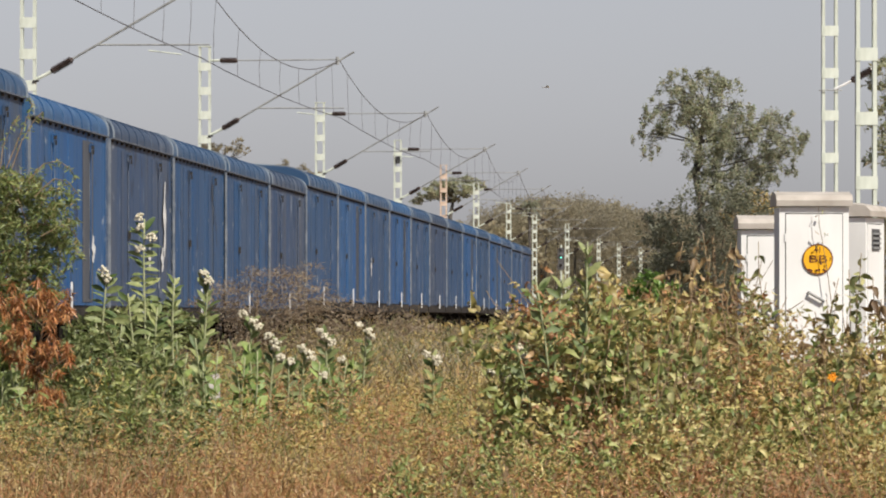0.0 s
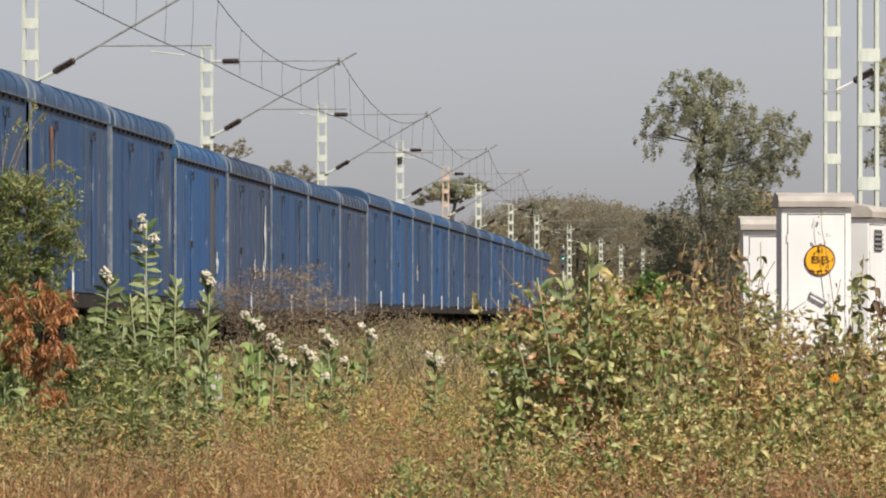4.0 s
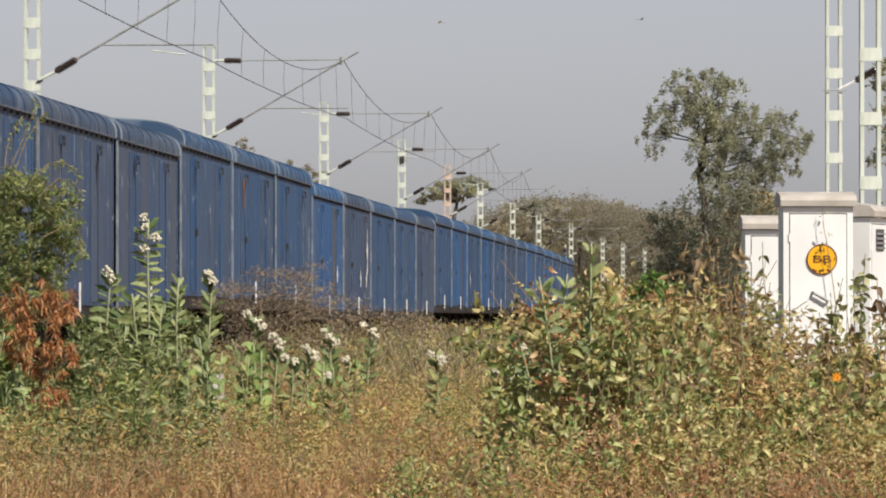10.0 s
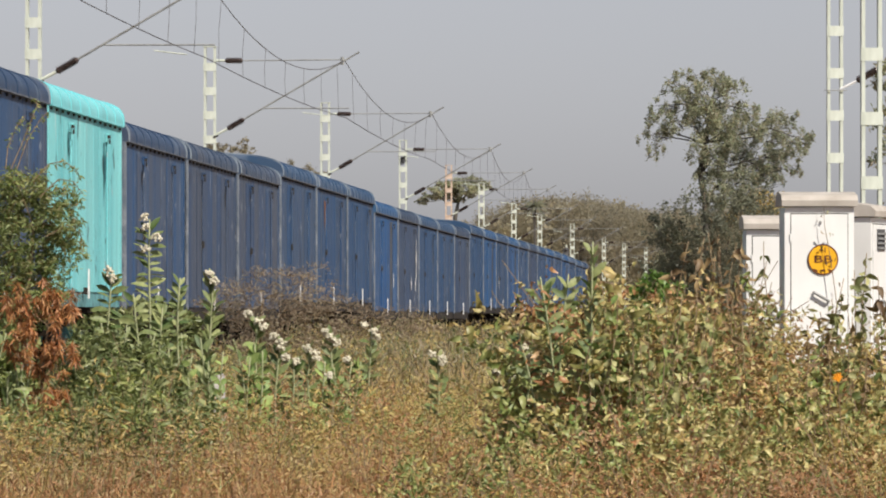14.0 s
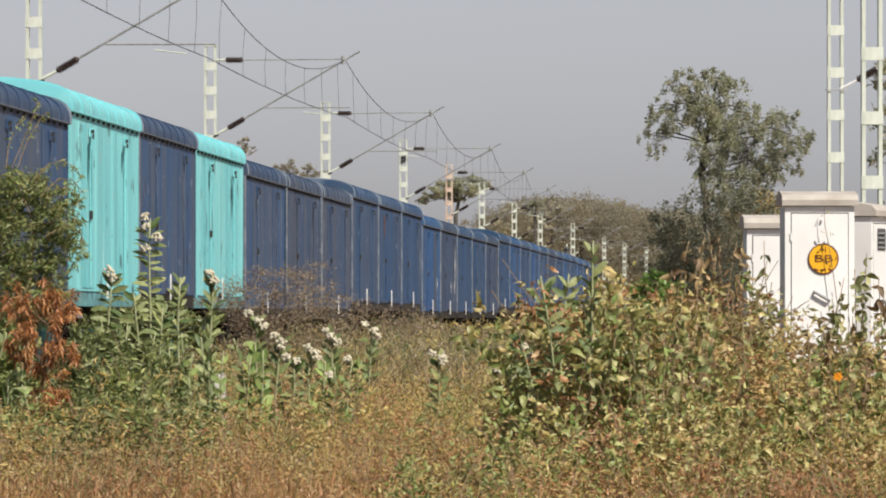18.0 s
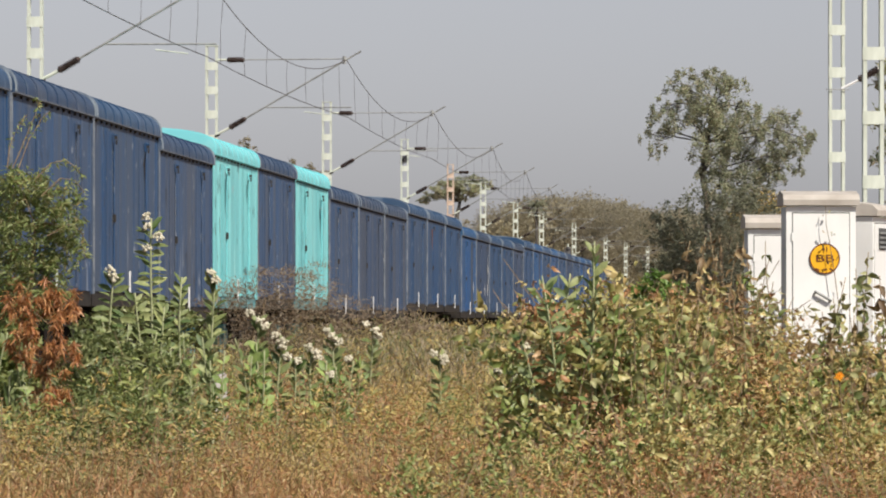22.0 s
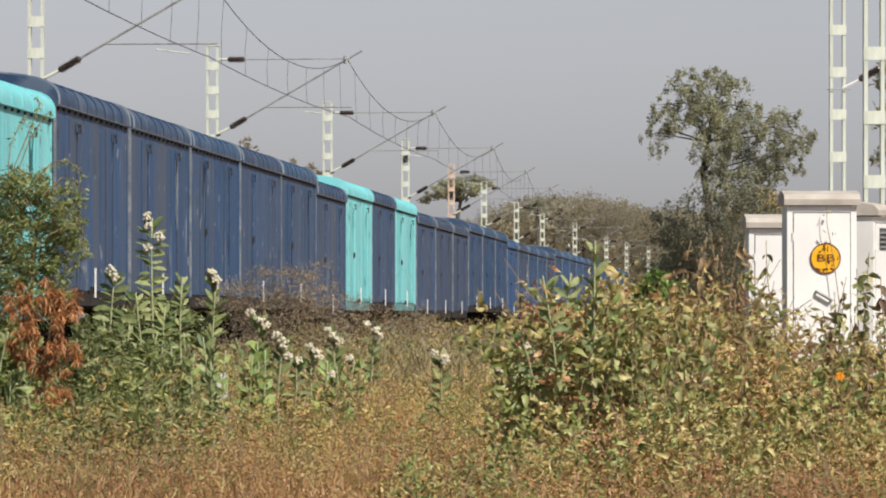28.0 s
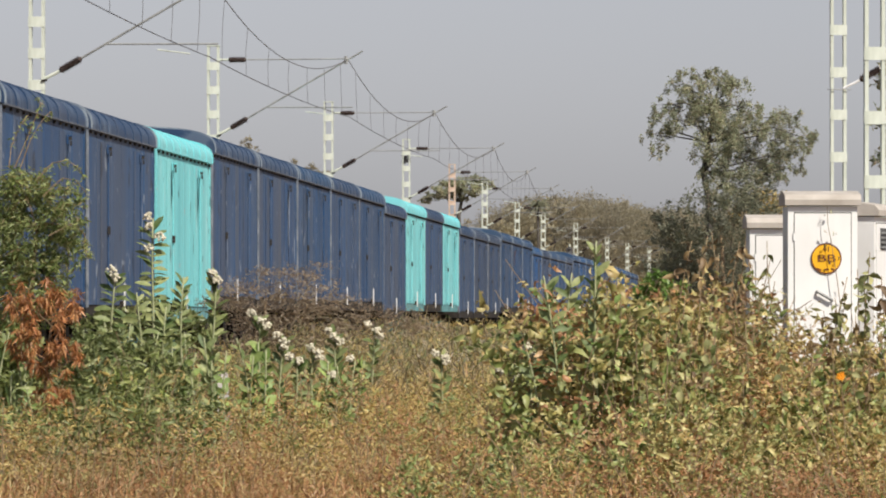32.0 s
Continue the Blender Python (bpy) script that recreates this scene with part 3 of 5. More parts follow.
# ---- overhead line ----
def build_mast(height, mat, width=0.36, first=0.35, step=0.72):
    """Two upright channels joined by batten plates."""
    mast = new("line_mast")
    ch = Shape().box(-width / 2, -width / 2 + 0.07, -0.1, 0.1, 0, height)
    leg = part("channel", ch, mat, mast)
    again(leg, width - 0.07, 0, 0)
    z = first
    plate = None
    while z < height - 0.1:
        if plate is None:
            plate = part("batten", Shape().box(-width / 2 - 0.012, width / 2 + 0.012, -0.114, -0.102, 0, 0.24).box(-width / 2 + 0.07, width / 2 - 0.07, -0.10, 0.10, 0.02, 0.22), mat, mast)
            plate.location.z = z
        else:
            again(plate, 0, 0, z)
        z += step
    part("cap", Shape().box(-width / 2 - 0.02, width / 2 + 0.02, -0.12, 0.12, height, height + 0.03), mat, mast)
    part("footing", Shape().box(-0.4, 0.4, -0.4, 0.4, -0.4, 0.08), BALLAST, mast)
    return mast


def insulator(a, b, parent, name="insulator"):
    a, b = Vector(a), Vector(b)
    pts, radii = [a], [0.045]
    for k in range(9):
        for u, r in ((0.0, 0.062), (0.03, 0.098), (0.055, 0.098), (0.08, 0.062)):
            pts.append(a.lerp(b, 0.06 + 0.098 * k + u))
            radii.append(r)
    sh = Shape().tube(pts + [b], radii + [0.045], 10)
    return part(name, sh, CERAMIC, parent, "dark brown ribbed porcelain insulator")


def add_cantilever(mast, thick=1.0):
    """Stay tube, bracket tube and register arm on a mast at its foot's origin; +x points over the track."""
    arm = new("cantilever")
    arm.parent = mast
    part_tube = lambda name, a, b, r, m=GALV: part(name, Shape().tube([a, b], r * thick, 6), m, arm)
    part_tube("stay_tube", (0.95, 0, 8.58), (4.02, 0, 8.60), 0.020)
    insulator((0.45, 0, 8.58), (0.98, 0, 8.58), arm)
    part_tube("stay_clamp", (0.1, 0, 8.58), (0.46, 0, 8.58), 0.04, MAST_PAINT)
    part_tube("bracket_tube", (1.0, 0, 6.83), (4.45, 0, 8.83), 0.030)
    insulator((0.52, 0, 6.55), (1.02, 0, 6.84), arm)
    part_tube("bracket_hinge", (0.1, 0, 6.33), (0.54, 0, 6.56), 0.045, MAST_PAINT)
    part_tube("register_tube", (1.6, 0, 7.16), (4.15, 0, 7.16), 0.022)
    part_tube("steady_arm", (2.75, 0, 7.03), (3.5, 0.05, 6.94), 0.018, MAST_PAINT)
    part_tube("clip", (3.95, 0, 8.45), (3.95, 0, 8.68), 0.06)
    part_tube("foot_clamp", (0.12, -0.13, 6.32), (0.25, -0.13, 6.34), 0.03, DARK_STEEL)
    return arm


SUPPORTS = [49, 96.5, 143.5, 187, 236, 286, 333, 376, 443, 494, 543, 640, 688, 728]
INSET = dict(zip(SUPPORTS, (6.5, 6.6, 6.67, 6.37, 6.3, 6.25, 6.58, 6.88, 7.85, 8.1, 7.35, 7.9, 7.4, 6.2)))


def mast_place(y):
    return side_x(y) - INSET[y]


def build_line():
    plain_mast = build_mast(8.98, MAST_PAINT)
    add_cantilever(plain_mast)
    rusty = build_mast(8.98, MAST_RUST)
    add_cantilever(rusty)
    for y in SUPPORTS:
        base, label = (rusty, "rust-red lattice line mast beside the track") if y == 333 else (plain_mast, "pale grey-green batten line mast beside the track")
        m = pose(mast_place(y), y, 0, 0, 0, -2.6 - 0.0014 * y)
        if y in (49, 333):
            base.matrix_basis = m
            w = base
        else:
            w = copy_thing(base, m)
        tagged(w, label, "line mast", "masts of the overhead line")
    for i in range(len(SUPPORTS) - 1):
        y0, y1 = SUPPORTS[i], SUPPORTS[i + 1]
        wire = new("overhead_wire")
        cat, con = Shape(), Shape()
        k = 14
        pts, low = [], []
        for j in range(k + 1):
            u = j / k
            y = y0 + (y1 - y0) * u
            x = (1 - u) * mast_place(y0) + u * mast_place(y1)
            stag = 0.16 * (1 if i % 2 else -1) * (1 - 2 * u)
            pts.append((x + 4.0, y, 8.6 - 4 * u * (1 - u) * (1.15 if i < 1 else 0.95)))
            low.append((x + 4.0 + stag * 0.4, y, 6.87 - 4 * u * (1 - u) * 0.12))
        cat.tube(pts, 0.011, 5)
        con.tube(low, 0.011, 5)
        for j in range(1, k, 2):
            mid = Vector(pts[j]).lerp(Vector(low[j]), 0.5) + Vector((0.03 * math.sin(3 * j + i), 0, 0))
            part("dropper", Shape().tube([pts[j], mid, low[j]], 0.005, 4), WIRE, wire)
        part("catenary_wire", cat, WIRE, wire)
        part("contact_wire", con, WIRE, wire)
        tagged(wire, "dark sagging catenary and contact wire with droppers", "overhead wire", "spans of the overhead line")
    # a nest of dark sticks in one mast's top
    nest = Shape()
    for k in range(46):
        a, r, z = 2.4 * k, 0.05 + 0.11 * ((k * 7) % 5) / 5, 0.30 * ((k * 3) % 11) / 11
        c = Vector((r * math.cos(a), r * math.sin(a) * 0.8, z))
        out = Vector((math.cos(a + 1.4), math.sin(a + 1.4), 0.5 * math.sin(5.0 * k))) * 0.17
        nest.tube([c - out, c, c + out], [0.010, 0.014, 0.008], 4)
    bundle = new("bird_nest")
    part("sticks", nest, SEAM, bundle)
    bundle.matrix_basis = pose(mast_place(286), 286, 7.95)
    tagged(bundle, "untidy bird nest of dark sticks in a mast", "bird nest")
    # two tall masts on the other side
    for x, y, w in ((7.80, 115.0, 0.38), (9.12, 147.0, 0.37)):
        gz = float(ground_z(x, y))
        m = build_mast(9.6, MAST_PAINT, w, *((-0.24 - gz, 1.175) if y < 120 else (0.64, 0.99)))
        m.matrix_basis = pose(x, y, float(ground_z(x, y)), 0, 0, 4)
        tagged(m, "tall pale grey-green batten mast behind the cases", "line mast", "masts behind the cases")
        if y > 120:
            part("foot_clamp", Shape().tube([(-0.27, -0.15, 6.3), (0.27, -0.15, 6.3)], 0.013, 6), GALV, m)
            part("bracket_hinge", Shape().tube([(0.1, -0.1, 6.32), (0.5, -0.1, 6.52)], 0.034, 6), WHITE_PAINT, m)
            insulator((0.5, -0.1, 6.52), (1.0, -0.1, 6.80), m)


# ---- signal cases ----
def build_case(w, d, h, plinth=0.45):
    case = new("signal_case")
    body = Shape().box(-w / 2, w / 2, 0, d, plinth, h)
    part("body", body, CASE_WHITE, case)
    t = 0.05
    rim = Shape()
    rim.box(-w / 2, -w / 2 + t, -0.012, 0.0, plinth, h).box(w / 2 - t, w / 2, -0.012, 0.0, plinth, h)
    rim.box(-w / 2 + t, w / 2 - t, -0.012, 0, h - t, h).box(-w / 2 + t, w / 2 - t, -0.012, 0, plinth, plinth + t)
    part("door_frame", rim, CASE_WHITE, case)
    seam = Shape().box(-w / 2 + t, w / 2 - t, -0.006, -0.003, plinth + t, h - t)
    part("door_seam", seam, SEAM, case)
    door = part("door", Shape().box(-w / 2 + t + 0.008, w / 2 - t - 0.008, -0.022, -0.006, plinth + t + 0.008, h - t - 0.01), CASE_WHITE, case)
    for z in (plinth + 0.25, h - 0.3):
        part("hinge", Shape().tube([(-w / 2 + t, -0.018, z), (-w / 2 + t, -0.018, z + 0.07)], 0.008, 6), CASE_WHITE, door)
    hd = Shape().tube([(-0.05, -0.03, h - 0.745), (-0.05, -0.06, h - 0.745), (0.08, -0.06, h - 0.82), (0.08, -0.03, h - 0.82)], 0.014, 6)
    part("door_handle", hd, GALV, door, "dull grey bent handle")
    p = [(-0.06, 0.03), (-0.065, 0.08), (-0.02, 0.125), (d / 2, 0.16), (d + 0.05, 0.12), (d + 0.06, 0.03)]
    o = 0.03
    part("roof", Shape().sweep([(y, h + z - 0.02) for y, z in p], -w / 2 - o, w / 2 + o, close=True), CASE_ROOF, case, "dusty greyish-cream overhanging sheet roof")
    part("plinth", Shape().box(-w / 2 - 0.06, w / 2 + 0.06, -0.06, d + 0.06, -0.15, plinth), WHITE_PAINT, case)
    return case


def lettering(text, size, mat, name, parent, m):
    cu = bpy.data.curves.new(name, "FONT")
    cu.body, cu.size, cu.align_x, cu.align_y, cu.extrude = text, size, "CENTER", "CENTER", 0.002
    tmp = new(name + "_tmp", cu)
    me = bpy.data.meshes.new_from_object(tmp)
    bpy.data.objects.remove(tmp)
    me.materials.append(mat)
    ob = part(name, me, mat, parent)
    ob.matrix_basis = m
    return ob


def build_signal():
    """A colour-light signal beyond the train's head, at green."""
    sig = new("signal")
    part("post", Shape().tube([(0, 0, 0), (0, 0, 6.9)], 0.08, 8), MAST_PAINT, sig)
    part("head", Shape().box(-0.24, 0.24, -0.12, 0.12, 4.9, 6.6), SEAM, sig)
    green, n, l, b = material("green_signal_glass", 0.3)
    b.inputs["Base Color"].default_value = (0.05, 0.5, 0.35, 1)
    b.inputs["Emission Color"].default_value = (0.2, 1.0, 0.75, 1)
    b.inputs["Emission Strength"].default_value = 1.4
    part("lens", Shape().tube([(0, -0.14, 5.9), (0, -0.10, 5.9)], 0.08, 14), green, sig, "glowing green lens")
    for z in (5.2, 5.9, 6.4):
        part("hood", Shape().tube([(0, -0.32, z + 0.13), (0, -0.12, z + 0.15)], [0.05, 0.15], 10), SEAM, sig)
    sig.matrix_basis = pose(9.66, 500, -0.2)
    tagged(sig, "dark colour-light signal showing green beside the track", "signal")


def build_cases():
    g = float(ground_z(3, 55))
    a = build_case(0.61, 0.42, 2.05 - g - 0.14)
    a.matrix_basis = pose(3.275, 55.0, g, 0, 0, 3)
    h = 2.05 - g - 0.14
    disc = Shape().tube([(0.03, -0.034, h - 0.455), (0.03, -0.024, h - 0.455)], 0.131, 40)
    d = part("number_disc", disc, YELLOW, a, "round yellow sign with dark rim and letters")
    ring = Shape()
    for k in range(40):
        t0, t1 = 2 * math.pi * k / 40, 2 * math.pi * (k + 1) / 40
        ring.add([(0.03 + r * math.cos(t), y, h - 0.455 + r * math.sin(t)) for t in (t0, t1) for r in (0.124, 0.134) for y in (-0.037, -0.026)],
                 [(0, 2, 6, 4), (1, 5, 7, 3), (0, 4, 5, 1), (2, 3, 7, 6)])
    part("rim", ring, SIGN_INK, d)
    lettering("BB", 0.09, SIGN_INK, "letters", d, pose(0.03, -0.037, h - 0.455, 90, 0, 0) @ Matrix.Diagonal((1.7, 1, 1, 1)))
    for k, (bx, tilt) in enumerate(((-0.035, 25), (0.03, -8), (0.09, 30))):
        bar = part("ink_bar", Shape().box(-0.02, 0.02, -0.002, 0.002, -0.007, 0.007), SIGN_INK, d)
        bar.matrix_basis = pose(bx, -0.037, h - 0.55, 0, tilt, 0)
    lettering("41", 0.07, SIGN_INK, "digits", d, pose(0.03, -0.037, h - 0.375, 90, 0, 0))
    tagged(a, "tall white steel signal case with yellow disc among weeds", "signal case", "signal cases")
    b = build_case(0.60, 0.42, 1.90 - g - 0.14)
    b.matrix_basis = pose(3.105, 58.5, g, 0, 0, 2)
    tagged(b, "white steel signal case with dusty roof standing behind", "signal case", "signal cases")
    c = build_case(0.60, 0.42, 1.98 - g - 0.14)
    c.matrix_basis = pose(3.90, 56.5, g, 0, 0, 70)
    hc = 1.98 - g - 0.14
    vent = part("vent", Shape().box(-0.14, 0.10, -0.030, -0.024, hc - 0.29, hc - 0.10), SEAM, c, "dark louvred vent in the door")
    for k in range(4):
        part("slat", Shape().box(-0.14, 0.10, -0.044, -0.031, hc - 0.28 + k * 0.043, hc - 0.262 + k * 0.043), GALV, vent)
    tagged(c, "white steel signal case turned aside with vented door", "signal case", "signal cases")


# ---- plants ----
def ellipsoid(n, c, r):
    p = rng.normal(size=(n, 3))
    p /= np.linalg.norm(p, axis=1)[:, None]
    p *= (rng.random((n, 1)) ** 0.45)
    return np.array(c) + p * np.array(r)


def limbs(tips, bend=0.25):
    """Tapered limbs from a trunk's points to the crown's clumps."""
    sh = Shape()
    for a, b, r in tips:
        a, b = Vector(a), Vector(b)
        mid = a.lerp(b, 0.5) + Vector(rng.normal(size=3)) * (b - a).length * bend * 0.5
        sh.tube([a, a.lerp(mid, 0.6), mid, mid.lerp(b, 0.6), b], [r, r * 0.8, r * 0.62, r * 0.45, r * 0.2], 6)
    return sh


def build_tree(name, x, y, z0, trunk, clumps, leaf, count, mat, label, category="tree", r0=0.3, aspect=0.5, group="", droop=0.0, tuft=28):
    """trunk: points of the stem; clumps: (x, y, z, radius, radius up), all in metres from the foot."""
    tree = new(name)
    pts = [Vector(p) for p in trunk]
    sh = Shape().tube(pts, [r0 * (1 - 0.55 * i / (len(pts) - 1)) for i in range(len(pts))], 8)
    tips = []
    for c in clumps:
        k = min(range(1, len(pts)), key=lambda i: (pts[i] - Vector(c[:3])).length + (0.8 * abs(pts[i].z) if pts[i].z > c[2] else 0))
        tips.append((pts[k], c[:3], r0 * 0.24))
        for _ in range(3):
            tips.append((Vector(pts[k]).lerp(Vector(c[:3]), 0.6), Vector(c[:3]) + Vector(rng.normal(size=3)) * c[3] * 0.55, r0 * 0.10))
    limb = limbs(tips)
    sh.add(limb.v, limb.f)
    tagged(part("trunk" if category == "tree" else "stem", sh, BARK if category == "tree" else DRY_STEM, tree, smooth=True), kind="" if category == "tree" else "stuff")
    vol = np.array([c[3] * c[3] * c[4] for c in clumps]) ** 0.75
    at = []
    for c, n in zip(clumps, (vol / vol.sum() * count).astype(int)):
        sub = ellipsoid(max(6, n // tuft), c[:3], (c[3] * 1.2, c[3] * 1.2, c[4] * 1.25) if tuft < 40 else (c[3] * 1.36, c[3] * 1.3, c[4] * 1.34))
        per = n // len(sub) + 1
        at.append(np.repeat(sub, per, axis=0) + rng.normal(size=(len(sub) * per, 3)) * np.array([c[3], c[3], c[4] * (1.6 if tuft > 40 else 1)]) * (0.115 if tuft > 40 else 0.14))
    at = np.concatenate(at)
    part("crown", leaf_mesh("crown", at, leaf * (0.6 + 0.8 * rng.random(len(at))), mat, aspect, 0.2, droop), mat, tree)
    tree.matrix_basis = pose(x, y, z0)
    return tagged(tree, label, category, group)


# the woods' skyline: (bearing, height on the drawing)
WOOD_TOPS = ((400, 480), (700, 470), (830, 420), (860, 378), (885, 366), (930, 346), (985, 341), (1035, 340), (1055, 350), (1085, 356), (1120, 358), (1150, 362), (1175, 369), (1300, 365), (2000, 365))


def build_trees():
    # the large tree: 46.4 units of the plan's drawing to a metre
    k = 1 / 46.4
    cl = [((px - 1250) * k, dy, (606 - py) * k, r * k, q * k) for px, py, dy, r, q in (
        (1152, 235, 0.2, 20, 34), (1180, 212, -0.4, 28, 22), (1205, 178, 0.3, 32, 28), (1245, 160, -0.5, 36, 26), (1290, 178, 0.5, 32, 28), (1225, 212, 0.4, 34, 26),
        (1270, 212, -0.4, 40, 34), (1300, 236, 0.6, 34, 30), (1255, 262, -0.5, 34, 34), (1285, 290, 0.3, 36, 34), (1345, 228, -0.3, 32, 30), (1382, 232, 0.4, 32, 26),
        (1410, 258, 0.1, 22, 24), (1375, 272, -0.5, 34, 28), (1335, 270, 0.4, 32, 30), (1330, 310, 0.2, 32, 26), (1365, 305, -0.2, 24, 22), (1300, 330, -0.5, 34, 26), (1325, 350, 0.4, 26, 22), (1280, 320, -0.8, 30, 26),
        (1196, 150, 0.2, 20, 18), (1228, 138, -0.2, 20, 16), (1264, 136, 0.3, 20, 16), (1302, 152, -0.3, 18, 18), (1164, 188, 0.1, 18, 16), (1140, 240, -0.1, 12, 22), (1392, 208, 0.2, 20, 16), (1424, 250, -0.2, 14, 16), (1400, 296, 0.1, 18, 18), (1372, 326, 0.3, 14, 16), (1320, 196, -0.3, 18, 18), (1262, 345, -0.6, 22, 24), (1296, 358, -0.5, 30, 26), (1245, 300, -0.5, 20, 24), (1275, 250, -0.6, 30, 30), (1240, 200, -0.6, 30, 26))]
    build_tree("tree", 10.05, 240, 0, [(0.1, 0, 0), (0, 0, 2.8), (-0.1, 0, 5.4), (-0.3, 0, 6.4), (-0.1, 0.1, 7.6), (0.1, 0, 8.8)], cl, 0.105, 28500, LEAF_TREE,
               "tall spreading green tree with open uneven crown", r0=0.17, droop=0.6, tuft=58)
    # dark shrubs and creeper round its foot
    for x, y, r, h in ((9.0, 236, 1.0, 4.7), (10.2, 235, 1.25, 5.3), (11.4, 237, 1.2, 5.3), (12.4, 240, 1.2, 5.2), (8.75, 243, 0.8, 4.4), (13.3, 246, 1.2, 4.6)):
        cl = [(rng.normal() * r * 0.5, rng.normal() * r * 0.5, h * u, r * (1.05 - 0.45 * u), h * 0.2) for u in (0.12, 0.25, 0.4, 0.55, 0.7, 0.85, 0.95)]
        build_tree("shrub", x, y, 0, [(0, 0, 0), (0.1, 0, h * 0.4), (0, 0.1, h * 0.8)], cl, 0.13, 5600, LEAF_DARK, "dark overgrown shrub round the tree's foot", "shrub", 0.12, group="shrubs by the tree")
    # trees behind the railway: two low crowns and one flat-topped one
    for x, y, h, w in ((-10.5, 300, 9.45, 1.25), (-7.4, 310, 8.9, 1.3)):
        cl = [(rng.uniform(-w, w), rng.uniform(-1.5, 1.5), h * rng.uniform(0.82, 0.97), 0.42, 0.26) for _ in range(15)]
        build_tree("tree", x, y, 0, [(0, 0, 0), (0.2, 0, h * 0.45), (0.1, 0, h * 0.65), (0.3, 0, h * 0.82)], cl, 0.12, 2300, LEAF_WOOD, "thin-crowned tree behind the railway, leaf colour greyed for haze", r0=0.14, group="trees behind the railway")
    cl = [((px - 800) / 26.5, dy, (587 - py) / 26.5, r / 26.5, q / 26.5) for px, py, dy, r, q in (
        (744, 354, 0.2, 12, 7), (764, 342, -0.4, 15, 9), (786, 334, 0.3, 17, 9), (808, 326, -0.3, 17, 9), (832, 321, 0.4, 17, 8), (850, 330, 0.0, 13, 9), (800, 342, 0.5, 18, 8), (828, 340, -0.5, 17, 9), (776, 350, 0.4, 13, 7), (812, 354, 0.1, 12, 6))]
    build_tree("tree", 0.6, 420, 0, [(0.3, 0, 0), (0.2, 0, 5), (0.1, 0, 7.6), (0.3, 0, 8.6)], cl, 0.15, 7000, LEAF_TREE, "flat-topped tree behind the railway, leaf colour paled for haze", r0=0.22, group="trees behind the railway")
    cl = [(rng.uniform(-1.2, 1.2), rng.uniform(-1, 1), z, 0.9, 0.7) for z in (4.0, 4.8, 5.4, 6.0, 6.3, 5.7, 5.0)]
    build_tree("tree", 15.7, 300, 0, [(0, 0, 0), (0.1, 0, 2.5), (0, 0, 4.5), (0.1, 0, 5.6)], cl, 0.2, 3200, LEAF_OLIVE, "yellowish low tree behind the large one", r0=0.14)
    cl = [(dx, dy, z, 0.75, 0.6) for dx, dy, z in ((-0.6, 0, 9.6), (-0.4, 0.3, 8.9), (-0.7, -0.2, 8.2), (-0.3, 0, 7.4), (0.5, 0, 10.2), (0.8, 0.3, 9.0), (0.6, 0, 7.9), (-0.6, 0.2, 6.6))]
    build_tree("tree", 16.55, 224, 0, [(0.3, 0, 0), (0.3, 0, 4), (0.2, 0, 7), (0.2, 0, 9)], cl, 0.18, 3000, LEAF_TREE, "leafy green tree beyond the tall masts", r0=0.2)
    # a palm before the woods
    palm = new("palm")
    part("trunk", Shape().tube([(0, 0, 0), (0.1, 0, 7), (0.05, 0, 14.4)], [0.22, 0.17, 0.15], 8), BARK, palm)
    for k in range(22):
        a, up = 2.4 * k, 0.9 - 1.5 * k / 21
        spine = [Vector((math.cos(a) * r, math.sin(a) * r, 14.4 + up * r - 0.28 * r * r)) for r in (0.05, 0.5, 1.0, 1.4, 1.7)]
        out = Vector((-math.sin(a), math.cos(a), 0))
        sh = Shape().add([q for c, w in zip(spine, (0.04, 0.16, 0.2, 0.14, 0.02)) for q in (c - out * w - Vector((0, 0, w)), c, c + out * w - Vector((0, 0, w)))],
                         [f for i in range(4) for f in ((3 * i, 3 * i + 1, 3 * i + 4, 3 * i + 3), (3 * i + 1, 3 * i + 2, 3 * i + 5, 3 * i + 4))])
        part("frond", sh, LEAF_DARK, palm)
    palm.matrix_basis = pose(10.7, 752, 0)
    tagged(palm, "small palm before the woods, drooping fronds greyed for haze", "palm tree")
    # low woods across the distance
    at, rest, stems = [], [], Shape()
    for i in range(200):
        shown = i < 80
        y = rng.uniform(760, 815 if shown else 900)
        x = rng.uniform(2, 38) if shown else rng.uniform(-70, 140)
        px = x / y * 11129 + 784
        top = np.interp(px, *zip(*WOOD_TOPS)) + 2.5 * math.sin(px * 0.11) + abs(rng.normal()) * 5
        h = (EYE + (561.65 - top) / 11129 * y) * 0.975
        stems.tube([(x, y, 0), (x + 0.3, y, h * 0.7)], [0.3, 0.1], 5)
        for u in (0.2, 0.4, 0.6, 0.75, 0.9):
            c = (x + rng.normal() * 1.3, y + rng.normal() * 1.5, h * u)
            for q in ellipsoid(24 if shown else 8, c, (3.0 * (1.15 - u * 0.6), 2.5, h * 0.11)):
                (at if shown else rest).append(q + rng.normal(size=(34 if shown else 12, 3)) * 0.38)
    for pts, size in ((np.concatenate(at), 0.21), (np.concatenate(rest), 0.6)):
        tagged(part("distant_woods", leaf_mesh("distant_woods", pts, size * (0.6 + 0.8 * rng.random(len(pts))), LEAF_WOOD, 0.75), LEAF_WOOD), "brownish-green woods along the horizon, leaf colour paled for haze", "woods", kind="stuff")
    tagged(part("wood_trunks", stems, BARK), "grey-brown trunks inside the distant woods", "trunks", kind="stuff")


